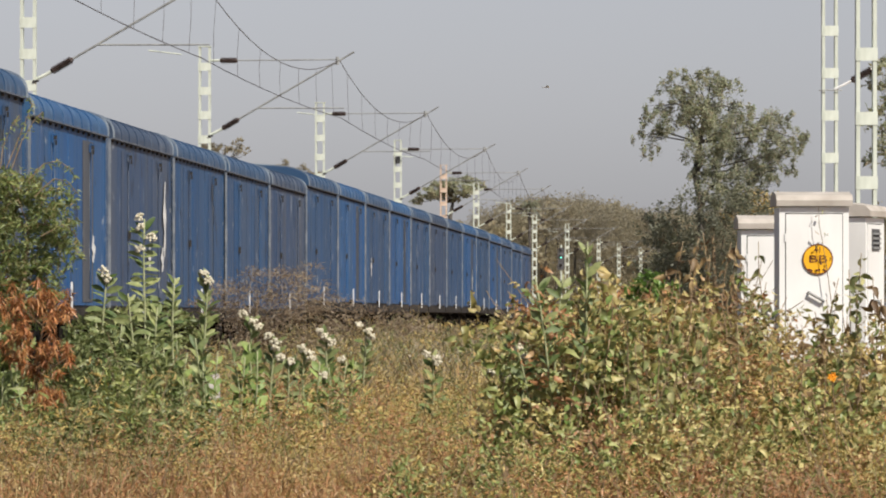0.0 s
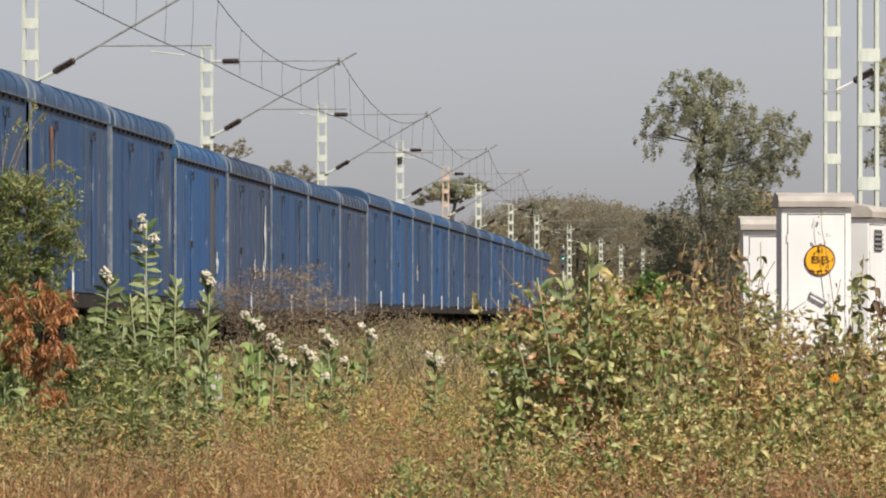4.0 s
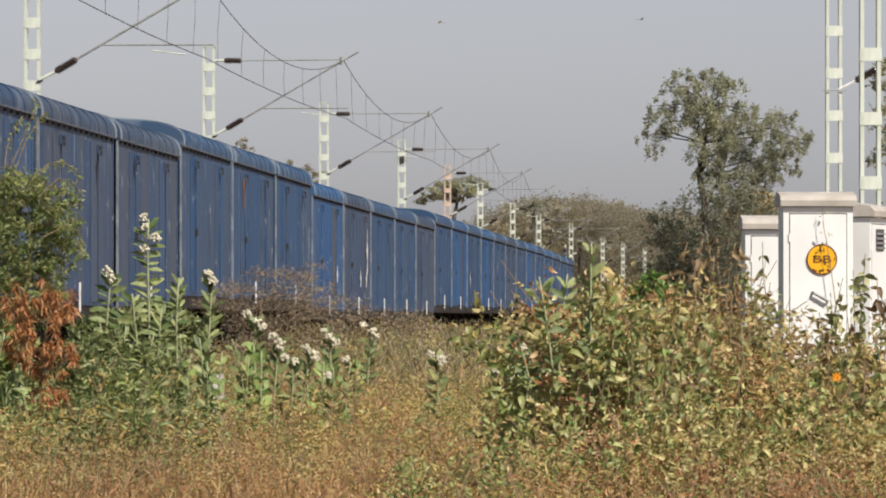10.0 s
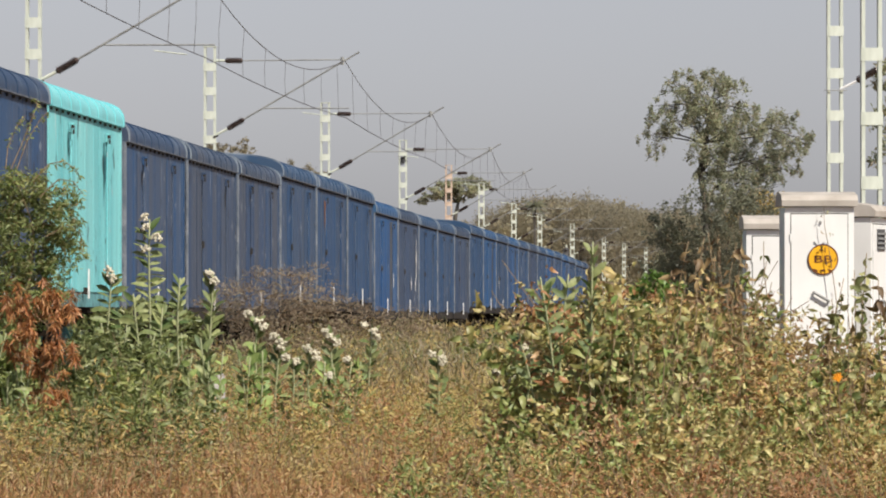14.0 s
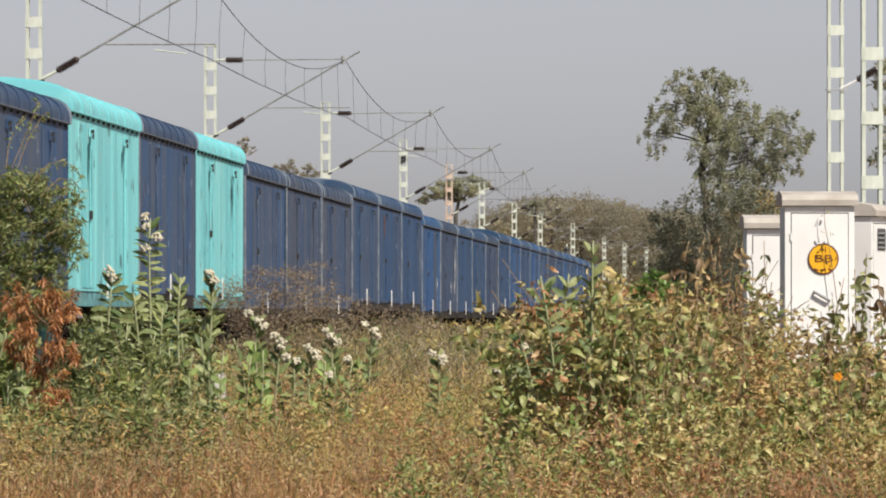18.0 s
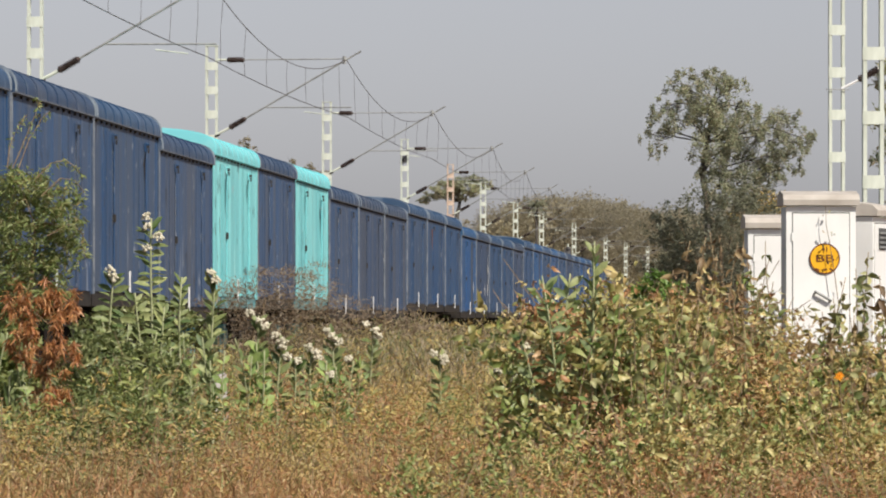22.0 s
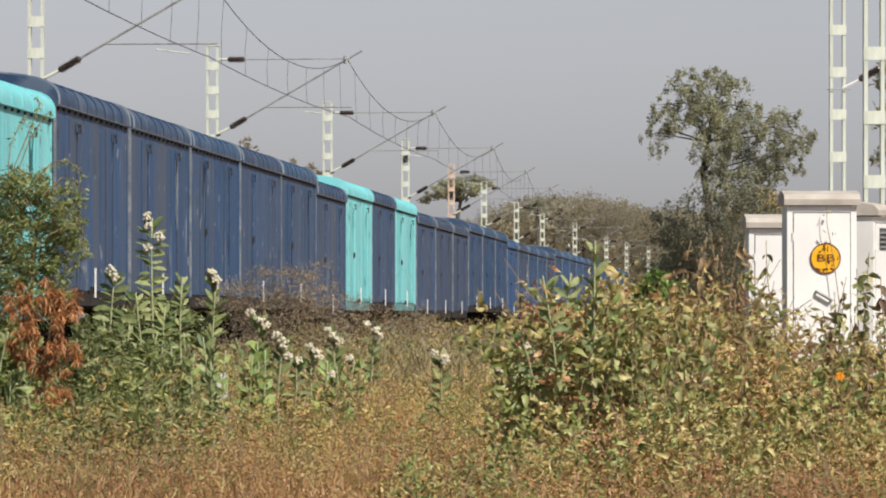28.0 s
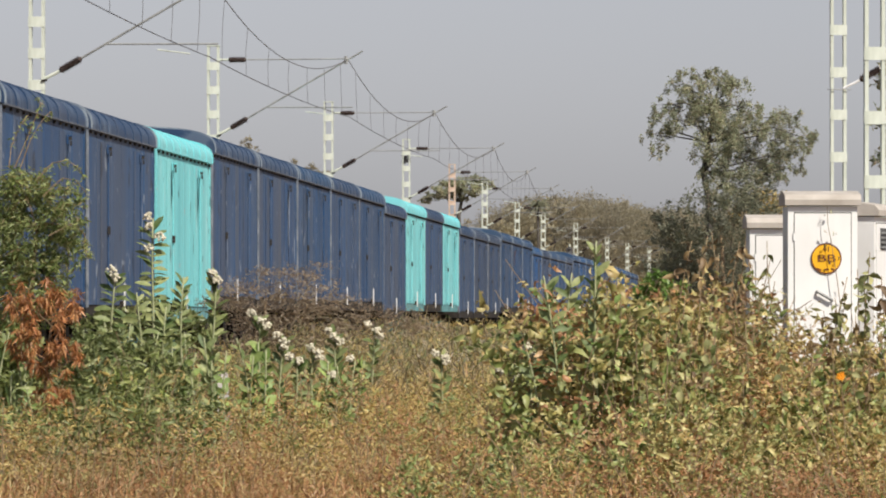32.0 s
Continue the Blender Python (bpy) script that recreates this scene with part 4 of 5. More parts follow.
def plant_field(name, label, xy, height, leaves, leaf, mat, aspect=0.42, spread=0.09, hang=0.0, bias=0.75, lift=0.2, curl=0.0, tufts=0, bare=0.0):
    """Many small weeds as one stuff object; their leaves sit singly or gather in tufts along the stems."""
    n = len(xy)
    z0 = ground_z(xy[:, 0], xy[:, 1])
    per = tufts or leaves
    base = np.repeat(np.c_[xy, z0], per, axis=0)
    h = np.repeat(height, per)
    u = bare + (1 - bare) * rng.random(n * per) ** bias
    tilt = np.repeat(np.clip(rng.normal(size=(n, 2)), -1.6, 1.6) * 0.2, per, axis=0)
    at = base.copy()
    at[:, 2] += u * h
    at[:, :2] += tilt * (u * h)[:, None] + rng.normal(size=(n * per, 2)) * (spread * (0.4 + h))[:, None]
    if tufts:
        at = np.repeat(at, max(1, leaves // tufts), axis=0)
        at += rng.normal(size=at.shape) * leaf * 0.55
    sz = leaf * np.clip(np.exp(rng.normal(size=len(at)) * 0.33), 0.4, 1.9)
    tagged(part(name, leaf_mesh(name, at, sz, mat, aspect, lift, hang, curl), mat), label, "weeds", kind="stuff")


def scatter(n, y0, y1, power=1.0, wide=0.078, extra=0.6, clump=0.55):
    """Plants strewn in drifts: part of them gathers round common centres."""
    y = y0 + (y1 - y0) * rng.random(n) ** power
    x = (rng.random(n) * 2 - 1) * (wide * y + extra)
    k = max(4, n // 24)
    cy = y0 + (y1 - y0) * rng.random(k) ** power
    cx = (rng.random(k) * 2 - 1) * (wide * cy + extra)
    pick = rng.integers(0, k, n)
    near = rng.random(n) < clump
    x = np.where(near, cx[pick] + rng.normal(size=n) * 0.22, x)
    y = np.where(near, np.clip(cy[pick] + rng.normal(size=n) * 0.6, y0, y1), y)
    return np.c_[x, y]


def off_track(xy):
    return xy[xy[:, 0] > side_x(xy[:, 1]) + 1.4]


def bearing(xy):
    """Sideways place on the drawing's own 0..1568 scale."""
    return 784 + xy[:, 0] / xy[:, 1] * 11129


def weed_height(xy):
    """How high the weeds stand: low in the field, higher on the bank."""
    y = xy[:, 1]
    bank = 0.10 * smooth_step((y - 62) / 16) + 0.30 * smooth_step((y - 76) / 16)
    return 0.44 + bank * np.interp(bearing(xy), (150, 360, 520, 640), (-0.1, 0.0, 0.45, 0.6))


# tops of the taller growth: (bearing, height on the drawing), at one depth
THICKET = ((945, 690), (962, 620), (978, 560), (998, 525), (1040, 505), (1080, 515), (1115, 545), (1178, 545), (1250, 500), (1300, 525), (1340, 612), (1400, 634), (1455, 610), (1520, 590), (1600, 565))
HOLLOW = ((975, 690), (990, 640), (1040, 600), (1130, 600), (1200, 620), (1300, 640))
LEFT_GROWTH = ((-30, 690), (125, 700), (170, 590), (250, 595), (315, 640), (350, 700))
EDGE_GROWTH = ((880, 830), (915, 775), (965, 740), (1010, 720), (1100, 715), (1180, 680), (1250, 665), (1400, 715), (1600, 710))
FOOT_GROWTH = ((770, 860), (830, 800), (900, 770), (1000, 790), (1150, 790), (1300, 785), (1450, 800), (1600, 790))
LOW_GREEN = ((690, 850), (725, 790), (790, 805), (860, 800), (915, 755), (960, 745), (1010, 770))
FRONT_GROWTH = ((-30, 705), (150, 714), (300, 712), (400, 705), (480, 740), (700, 760), (840, 790))
MID_GROWTH = ((330, 660), (420, 655), (520, 660), (640, 650), (760, 665), (880, 660))


def build_weeds():
    def lump(xy):
        return np.array([noise.noise((px * 1.1, py * 0.35, 3.0)) for px, py in xy])

    def heights(xy, a=0.6, b=0.7):
        return weed_height(xy) * (a + b * rng.random(len(xy))) * (1 + 0.4 * lump(xy))

    def grass(name, label, xy, length, mat):
        """Thin upright blades and stalks."""
        at = np.c_[xy, ground_z(xy[:, 0], xy[:, 1]) + heights(xy) * rng.random(len(xy)) * 0.8]
        tagged(part(name, leaf_mesh(name, at, length * (0.5 + rng.random(len(xy))), mat, 0.03, 1.6), mat), label, "grass", kind="stuff")

    def growth(tops, d0, d1, bushes, stems, shares, leaf, leaves, low, what, hang=0.0, slim=0.5, lift=0.7, curl=1.0, tufts=9, bare=0.25, shown=5):
        """Tall weeds in bushes, whose tops follow an outline; each bush keeps to one leaf colour."""
        bb = tops[0][0] + (tops[-1][0] - tops[0][0]) * rng.random(bushes)
        d = d0 + (d1 - d0) * rng.random(bushes)
        grow = low + (1.04 - low) * rng.random(bushes) ** lift
        kind = np.repeat(rng.random(bushes), stems)
        wide = np.repeat(0.05 + 0.13 * rng.random(bushes), stems)
        n = bushes * stems
        xy = np.c_[np.repeat((bb - 784) / 11129 * d, stems), np.repeat(d, stems)] + rng.normal(size=(n, 2)) * wide[:, None]
        v = np.interp(bearing(xy), [t[0] for t in tops], [t[1] for t in tops])
        top = EYE + (561.65 - v) / 11129 * (d0 + d1) / 2
        h = (top - ground_z(xy[:, 0], xy[:, 1])) * np.repeat(grow, stems) * (0.70 + 0.36 * rng.random(n))
        h *= np.clip(1 - (tops[0][0] - bearing(xy)) / 50, 0.35, 1)
        edge = 0.0
        for share, mat, word, sz in shares:
            m = (kind >= edge) & (kind < edge + share)
            edge += share
            plant_field(word + "_" + what, "tall " + word.replace("_", "-") + " weeds of the " + what.replace("_", " "), xy[m], h[m], leaves, leaf * sz, mat, slim, 0.05, hang, 0.95, 0.2, curl, tufts, bare)
        sh = Shape()
        for (px, py), hh in zip(xy[::shown], h[::shown]):
            z = float(ground_z(px, py))
            a, c = rng.normal() * 0.12, rng.normal() * 0.12
            sh.tube([(px, py, z), (px + a * hh * 0.5, py, z + hh * 0.4), (px + (a + c) * hh * 0.8, py, z + hh * 0.75), (px + (a + 2 * c) * hh, py, z + hh * 1.02)], [0.007, 0.006, 0.005, 0.003], 3)
        tagged(part(what + "_stems", sh, DRY_STEM), "thin pale dry stems inside the " + what.replace("_", " "), "stems", kind="stuff")

    near = scatter(5000, 37, 62, 0.9)
    brown = near[rng.random(len(near)) < np.clip(1.1 - (near[:, 1] - 40) / 26, 0.35, 0.95)]
    plant_field("brown_weeds", "knee-high reddish-brown drying weeds covering the field", brown, heights(brown), 42, 0.034, LEAF_BROWN, 0.22, lift=1.0)
    olive = scatter(3000, 40, 76)
    olive = olive[rng.random(len(olive)) < np.clip((olive[:, 1] - 40) / 14, 0.25, 1)]
    plant_field("olive_weeds", "yellowish olive weeds covering the field", olive, heights(olive), 40, 0.036, LEAF_OLIVE, 0.24, lift=0.9)
    straw = scatter(1300, 38, 80)
    plant_field("straw_weeds", "pale straw-coloured dry weeds among the others", straw, heights(straw, 0.7, 0.7), 18, 0.030, LEAF_STRAW, 0.26, lift=0.9)
    green = scatter(3000, 42, 80)
    b = bearing(green)
    green = green[rng.random(len(green)) < np.where(b < 380, 0.25, np.where(b > 900, 0.30, 0.08)) * np.clip((green[:, 1] - 48) / 8, 0.03, 1)]
    plant_field("green_weeds", "fresh green leafy weeds among dry ones", green, heights(green), 40, 0.042, LEAF_GREEN, 0.3, lift=0.5)
    growth(THICKET[:8], 46.2, 50, 46, 9, ((0.50, LEAF_VINE, "yellow_green", 1.15), (0.12, LEAF_GREEN, "green", 1.2), (0.20, LEAF_OLIVE, "olive", 0.85), (0.18, LEAF_BROWN, "browning", 0.8)), 0.068, 44, 0.62, "leafy_thicket", 0.4, 0.42, 0.38, tufts=8, bare=0.5)
    # dark-leaved layer added under the canopy so the thicket's gaps look shaded
    growth(HOLLOW, 49, 52.5, 40, 8, ((0.75, LEAF_DEEP, "deep_green", 1.0), (0.25, LEAF_BANK, "brownish", 0.9)), 0.066, 44, 0.6, "thicket_hollow", 0.3, 0.34, tufts=8, bare=0.1)
    growth(THICKET[7:10], 46, 50, 26, 9, ((0.62, LEAF_BROWN, "browning", 0.9), (0.28, LEAF_OLIVE, "olive", 0.9), (0.10, LEAF_VINE, "yellow_green", 1.5)), 0.046, 70, 0.6, "dry_thicket", 0.2, 0.28, 0.38, curl=0, tufts=16, bare=0.15)
    growth(THICKET[7:], 47, 53, 62, 9, ((0.48, LEAF_VINE, "yellow_green", 1.15), (0.18, LEAF_BROWN, "browning", 0.8), (0.14, LEAF_OLIVE, "olive", 0.8), (0.12, LEAF_STRAW, "straw_pale", 0.8), (0.08, LEAF_GREEN, "green", 1.2)), 0.058, 56, 0.5, "thicket", 0.4, 0.40, 0.38, bare=0.35)
    growth(LEFT_GROWTH, 53, 58, 78, 7, ((0.56, LEAF_DEEP, "deep_green", 1.0), (0.22, LEAF_GREEN, "green", 1.0), (0.22, LEAF_OLIVE, "olive", 0.8)), 0.088, 36, 0.5, "bank_growth", 0.0, 0.24, tufts=7, bare=0.12)
    growth(MID_GROWTH, 55, 63, 80, 6, ((0.22, LEAF_GREEN, "green", 1.0), (0.48, LEAF_OLIVE, "olive", 0.9), (0.30, LEAF_BROWN, "browning", 0.8)), 0.045, 60, 0.45, "field_growth", 0.0, 0.3, curl=0, tufts=14)
    growth(EDGE_GROWTH, 43, 46, 78, 8, ((0.34, LEAF_VINE, "yellow_green", 1.1), (0.20, LEAF_GREEN, "green", 1.1), (0.16, LEAF_OLIVE, "olive", 0.9), (0.30, LEAF_BROWN, "browning", 0.75)), 0.052, 44, 0.5, "thicket_edge", 0.3, 0.38, bare=0.3)
    growth(FOOT_GROWTH, 40.5, 43, 60, 8, ((0.64, LEAF_BROWN, "browning", 1.0), (0.20, LEAF_OLIVE, "olive", 1.0), (0.16, LEAF_GREEN, "green", 1.3)), 0.034, 56, 0.5, "thicket_foot", 0.0, 0.24, curl=0, tufts=18, bare=0.1)
    growth(FRONT_GROWTH, 48.5, 52, 80, 8, ((0.42, LEAF_OLIVE, "olive", 0.9), (0.42, LEAF_BROWN, "browning", 0.8), (0.10, LEAF_STRAW, "straw_pale", 0.8), (0.06, LEAF_VINE, "yellow_green", 1.1)), 0.038, 62, 0.55, "front_growth", 0.0, 0.26, curl=0, tufts=16)
    growth(LOW_GREEN, 42, 44.5, 34, 6, ((0.40, LEAF_VINE, "yellow_green", 1.0), (0.35, LEAF_GREEN, "green", 1.1), (0.25, LEAF_OLIVE, "olive", 0.9)), 0.044, 36, 0.55, "low_herbs", 0.2, 0.36, tufts=8, bare=0.2)
    far = off_track(scatter(5600, 74, 130, 0.9))
    pick = rng.random(len(far))
    for name, label, lo, hi, mat, sz in (("bank_weeds", "olive-brown weeds on the railway bank", 0, 0.5, LEAF_BANK, 0.05), ("bank_dry_weeds", "dry straw-brown weeds on the railway bank", 0.5, 0.72, LEAF_OLIVE, 0.044), ("bank_green_weeds", "greyish green weeds on the railway bank", 0.72, 1.01, LEAF_DEEP, 0.05)):
        m = (pick >= lo) & (pick < hi)
        plant_field(name, label, far[m], heights(far[m], 0.45, 1.0), 42, sz, mat, 0.24, lift=1.1)
    verge = off_track(scatter(1500, 66, 92))
    plant_field("verge_weeds", "yellowish olive weeds at the foot of the bank", verge, heights(verge, 0.5, 0.9), 44, 0.044, LEAF_OLIVE, 0.24, lift=1.0)
    grass("dry_grass", "thin straw-coloured grass stalks among the weeds", scatter(20000, 40, 85), 0.20, LEAF_STRAW)
    grass("brown_grass", "thin reddish-brown grass stalks among the weeds", scatter(40000, 38, 75), 0.19, LEAF_BROWN)
    lush = scatter(15000, 47, 95)
    grass("green_grass", "thin green grass blades among the weeds", lush[(bearing(lush) < 420) | (rng.random(len(lush)) < 0.4)], 0.24, LEAF_GREEN)
    grass("bank_grass", "grey-brown dry grass stalks on the railway bank", off_track(scatter(14000, 72, 125)), 0.32, LEAF_BANK)
    tuft = scatter(5200, 84, 106)
    tuft = off_track(tuft[(bearing(tuft) > 640) & (bearing(tuft) < 960)])
    grass("grey_grass", "pale greyish dry grass tufts along the ballast", tuft, 0.22, leaf_material("grey_grass_blades", [(0.30, 0.28, 0.23), (0.52, 0.49, 0.42), (0.40, 0.38, 0.27)], 0.25))
    farther = scatter(2400, 130, 260, 0.8)
    farther = farther[farther[:, 0] > side_x(farther[:, 1]) + 1.6]
    plant_field("far_weeds", "distant olive weeds beside the railway", farther, 0.75 * (0.6 + 0.6 * rng.random(len(farther))), 24, 0.12, LEAF_OLIVE)


# ---- single plants ----
def blade(name, length, width, mat, fold=0.25, sag=0.15):
    """One broad leaf along +x, folded on its midrib and sagging to its tip."""
    sh = Shape()
    rows = ((0, 0.04), (0.2, 0.62), (0.45, 1.0), (0.75, 0.8), (1.0, 0.05))
    verts = []
    for u, w in rows:
        z = -sag * u * u * length
        verts += [(u * length, -w * width / 2, z + fold * w * width / 2), (u * length, 0, z), (u * length, w * width / 2, z + fold * w * width / 2)]
    faces = []
    for i in range(len(rows) - 1):
        a = i * 3
        faces += [(a, a + 1, a + 4, a + 3), (a + 1, a + 2, a + 5, a + 4)]
    return sh.add(verts, faces).mesh(name, mat, True)


def solid_leaf_materials():
    """Broad leaves stand alone, so each takes its shade from its own object."""
    made = {}
    for key, a, b in (("milk", (0.075, 0.125, 0.035), (0.33, 0.36, 0.15)), ("vine", (0.10, 0.13, 0.035), (0.47, 0.45, 0.22)), ("rusty", (0.12, 0.07, 0.035), (0.43, 0.31, 0.155)), ("fresh", (0.13, 0.21, 0.05), (0.34, 0.43, 0.14))):
        m, n, l, bs = material(key + "_leaf", 0.55)
        info, rp = n.new("ShaderNodeObjectInfo"), n.new("ShaderNodeValToRGB")
        l.new(info.outputs["Random"], rp.inputs["Fac"])
        rp.color_ramp.elements[0].color, rp.color_ramp.elements[1].color = (*a, 1), (*b, 1)
        mott, fac = noise_ramp(n, l, [(0.3, (0.75, 0.75, 0.75)), (0.7, (1.15, 1.15, 1.1))], 25, 3)
        col = mix(n, l, 1.0, rp.outputs["Color"], mott, "MULTIPLY")
        l.new(col, bs.inputs["Base Color"])
        tr, ad = n.new("ShaderNodeBsdfTranslucent"), n.new("ShaderNodeMixShader")
        l.new(col, tr.inputs["Color"])
        ad.inputs["Fac"].default_value = 0.25
        l.new(bs.outputs["BSDF"], ad.inputs[1])
        l.new(tr.outputs["BSDF"], ad.inputs[2])
        l.new(ad.outputs["Shader"], n["Material Output"].inputs["Surface"])
        made[key] = m
    return made


def sprig(name, x, y, top, lean_x, leaf, pairs, clear, label, category, stem_mat, flowers=0, group="", radius=0.014, spread=25, size=1.0, roll=0.55, bloom=1.0):
    """An upright stem with opposite pairs of broad leaves, and flower heads at the tip."""
    plant = new(name)
    z0 = float(ground_z(x, y))
    h = top - z0
    wind = (0.045 if roll > 1 else 0.012) * (0.5 + rng.random())
    turn0 = 6.3 * rng.random()
    axis = lambda u: Vector((lean_x * u * u * h + wind * (math.sin(turn0 + 7 * u) - math.sin(turn0)), 0.03 * math.sin(5 * u), h * u))
    ups = [k / 9 for k in range(10)]
    part("stem", Shape().tube([axis(u) for u in ups], [radius * (1.5 - 0.9 * u) for u in ups], 6), stem_mat, plant, smooth=True)
    for k in range(pairs):
        u = clear + (0.98 - clear) * (k + (0.3 if roll < 1 else 1.6) * rng.random()) / pairs
        p = axis(u)
        turn = ((44 * (k % 2) - 22) * (0.55 if roll < 0.4 else 1) + rng.normal() * (8 if roll < 0.4 else 14)) if roll < 1 else 90 * (k % 2) + rng.normal() * 18 + 20
        for half in (0, 180):
            if roll > 1 and rng.random() < 0.3:
                continue
            o = new("leaf", leaf)
            o.parent = plant
            grow = size * (0.75 + 0.5 * rng.random() if roll < 1 else 0.45 + rng.random()) * (1.25 if u < 0.6 else 1.0 if u < 0.93 else 0.9)
            o.matrix_basis = Matrix.LocRotScale(p, Euler(((-0.85 if half else 0.85) * (0.3 < roll < 1) + rng.normal() * roll, radians(-spread - (30 * smooth_step((u - 0.8) / 0.2) if 0 < roll < 1 else 0) + rng.normal() * (14 if roll < 0.4 else 20)), radians(turn + half))), (grow, grow, grow))
    for k in range(flowers):
        u = 1.0 - 0.04 * k
        c = axis(u) + Vector((rng.normal() * 0.012, -0.03, 0.02))
        head = Shape()
        c += Vector((0.055 * (k % 3 - 1) + rng.normal() * 0.015, -0.02, 0))
        for q in ellipsoid(17, c, (0.062 * bloom, 0.05 * bloom, 0.05 * bloom)):
            out = (Vector(q) - c).normalized() * 0.014
            head.tube([Vector(q) - out, Vector(q), Vector(q) + out], [0.008, 0.018, 0.004], 5)
        tagged(part("flower_head", head, PETAL, plant, "pale whitish flower cluster"))
    plant.matrix_basis = pose(x - axis(1).x, y, z0, 0, 0, 0)
    return tagged(plant, label, category, group)


def place(b, d):
    """Sideways metres at a depth, from the drawing's 0..1568 scale."""
    return (b - 784) / 11129 * d


def rise(v, d):
    return EYE + (561.65 - v) / 11129 * d


def build_single_plants():
    mats = solid_leaf_materials()
    milk = blade("milkweed_leaf", 0.145, 0.056, mats["milk"], 0.35, 0.16)
    vine = blade("creeper_leaf", 0.10, 0.068, mats["vine"], 0.55, 0.6)
    rusty = blade("rusty_leaf", 0.10, 0.056, mats["rusty"], 0.8, 0.8)
    fresh = blade("fresh_leaf", 0.12, 0.07, mats["fresh"])
    for b, v, d, tilt, fl, way in ((262, 388, 60, 0.01, 4, 0), (196, 482, 61, 0.02, 2, 0), (316, 492, 60, 0.02, 0, 1), (374, 488, 61, 0.02, 2, 1), (233, 520, 59, -0.03, 0, 1), (285, 545, 59, 0.03, 0, 1),
                                   (452, 560, 62, -0.02, 3, 1), (493, 600, 62, 0.03, 3, 1), (582, 590, 63, -0.01, 3, 1), (546, 620, 62, 0.02, 3, 1), (655, 580, 64, 0.05, 3, 1), (772, 630, 64, 0.02, 3, 1), 
                                   (516, 636, 61, 0.02, 2, 1), (592, 668, 60, 0.03, 1, 1), (620, 640, 61, 0.04, 1, 1),
                                   (1046, 428, 46.4, -0.01, 0, 2), (953, 490, 46.3, -0.08, 0, 2), (1003, 486, 46.5, 0.05, 0, 2), (938, 622, 46.6, 0.06, 2, 2), (912, 588, 46.4, -0.14, 0, 2), (894, 662, 47.5, -0.1, 2, 2)):
        tall = rise(v, d) - float(ground_z(0, d))
        sprig("milkweed", place(b, d), d, rise(v, d), tilt, milk, int(tall * 0.72 / (0.056, 0.05, 0.12)[way]), 0.28 if way < 2 else 0.52, "pale green broad-leaved milkweed with whitish flower heads" if fl else "pale green broad-leaved milkweed stalk among weeds", "plant", STALK, fl, "milkweeds",
              bloom=(0.85, 0.8, 0.6)[way], size=(1.05, 1.0, 0.95)[way], roll=0.33 if way == 0 else 0.5, radius=0.013 if way < 2 else 0.010, spread=14 if way == 0 else 30 + 25 * rng.random())
    for b, v, d, tilt, kind in ((1310, 428, 51, 0.02, "r"), (1316, 462, 51, -0.02, "r"), (1304, 490, 50, 0.03, "r"), (1250, 412, 51, 0.02, "r"), (1490, 492, 50, 0.02, "v"), (1468, 530, 50, -0.03, "v"), (1508, 478, 50, 0.03, "v"), (1448, 552, 50, 0.02, "r"), (1215, 428, 51, 0.02, "r"), (1243, 420, 51, 0.03, "r"), (1262, 452, 50, -0.05, "r"), (1300, 430, 51, 0.02, "r"), (1185, 480, 50, -0.03, "r"), (1228, 470, 50, 0.0, "r"),
                                (1348, 428, 51, 0.01, "v"), (1322, 470, 51, -0.02, "v"), (1362, 500, 50, 0.05, "v"), (1335, 540, 50, 0.0, "v"), (1400, 560, 50, 0.03, "r"), (1425, 575, 50, -0.02, "r"),
                                (1530, 448, 51, 0.0, "v"), (1520, 500, 50, 0.03, "v"), (1488, 520, 50, -0.03, "v"), (1505, 560, 49, 0.02, "r"), (1550, 490, 50, 0.03, "r"), (1565, 530, 50, 0.0, "r"), (1470, 580, 49, 0.04, "r"), (1540, 580, 49, -0.03, "r"),
                                (1080, 500, 50, 0.02, "v"), (1110, 530, 49, 0.04, "v"), (1060, 540, 49, -0.03, "v"), (1140, 540, 49, 0.02, "v"), (1160, 500, 50, 0.02, "f"), (1085, 570, 48, 0.02, "f"), (1120, 600, 48, -0.04, "f"),
                                (1035, 520, 46.5, 0.03, "v"), (1062, 505, 46.5, -0.04, "v"), (1090, 520, 46, 0.05, "f"), (1118, 545, 46, -0.02, "v"), (1146, 555, 46, 0.03, "v"), (1176, 530, 46.5, 0.04, "v"), (1204, 520, 46, -0.03, "v"), (1230, 510, 46, 0.02, "r"), (1256, 505, 46, 0.03, "v"), (1282, 520, 46, -0.04, "r"),
                                (1050, 580, 45.5, 0.06, "f"), (1085, 600, 45.5, -0.05, "v"), (1130, 610, 45, 0.04, "v"), (1170, 590, 45.5, -0.03, "f"), (1215, 590, 45.5, 0.05, "v"), (1260, 580, 45.5, -0.05, "v"), (1310, 570, 46, 0.03, "v"), (1040, 660, 44.5, 0.03, "v"), (1110, 670, 44.5, -0.06, "f"), (1190, 660, 44.5, 0.04, "v"),
                                (1370, 610, 45.5, 0.03, "v"), (1430, 625, 45.5, -0.03, "r"), (1500, 600, 46, 0.04, "v"), (1550, 590, 46, -0.02, "v"), (1460, 610, 46, 0.02, "r"), (1530, 620, 45.5, 0.03, "r")):
        leaf, label = {"r": (rusty, "drying creeper stem with brown curling leaves"), "v": (vine, "leafy creeper stem with yellowing leaves"), "f": (fresh, "fresh green leafy stem in the thicket")}[kind]
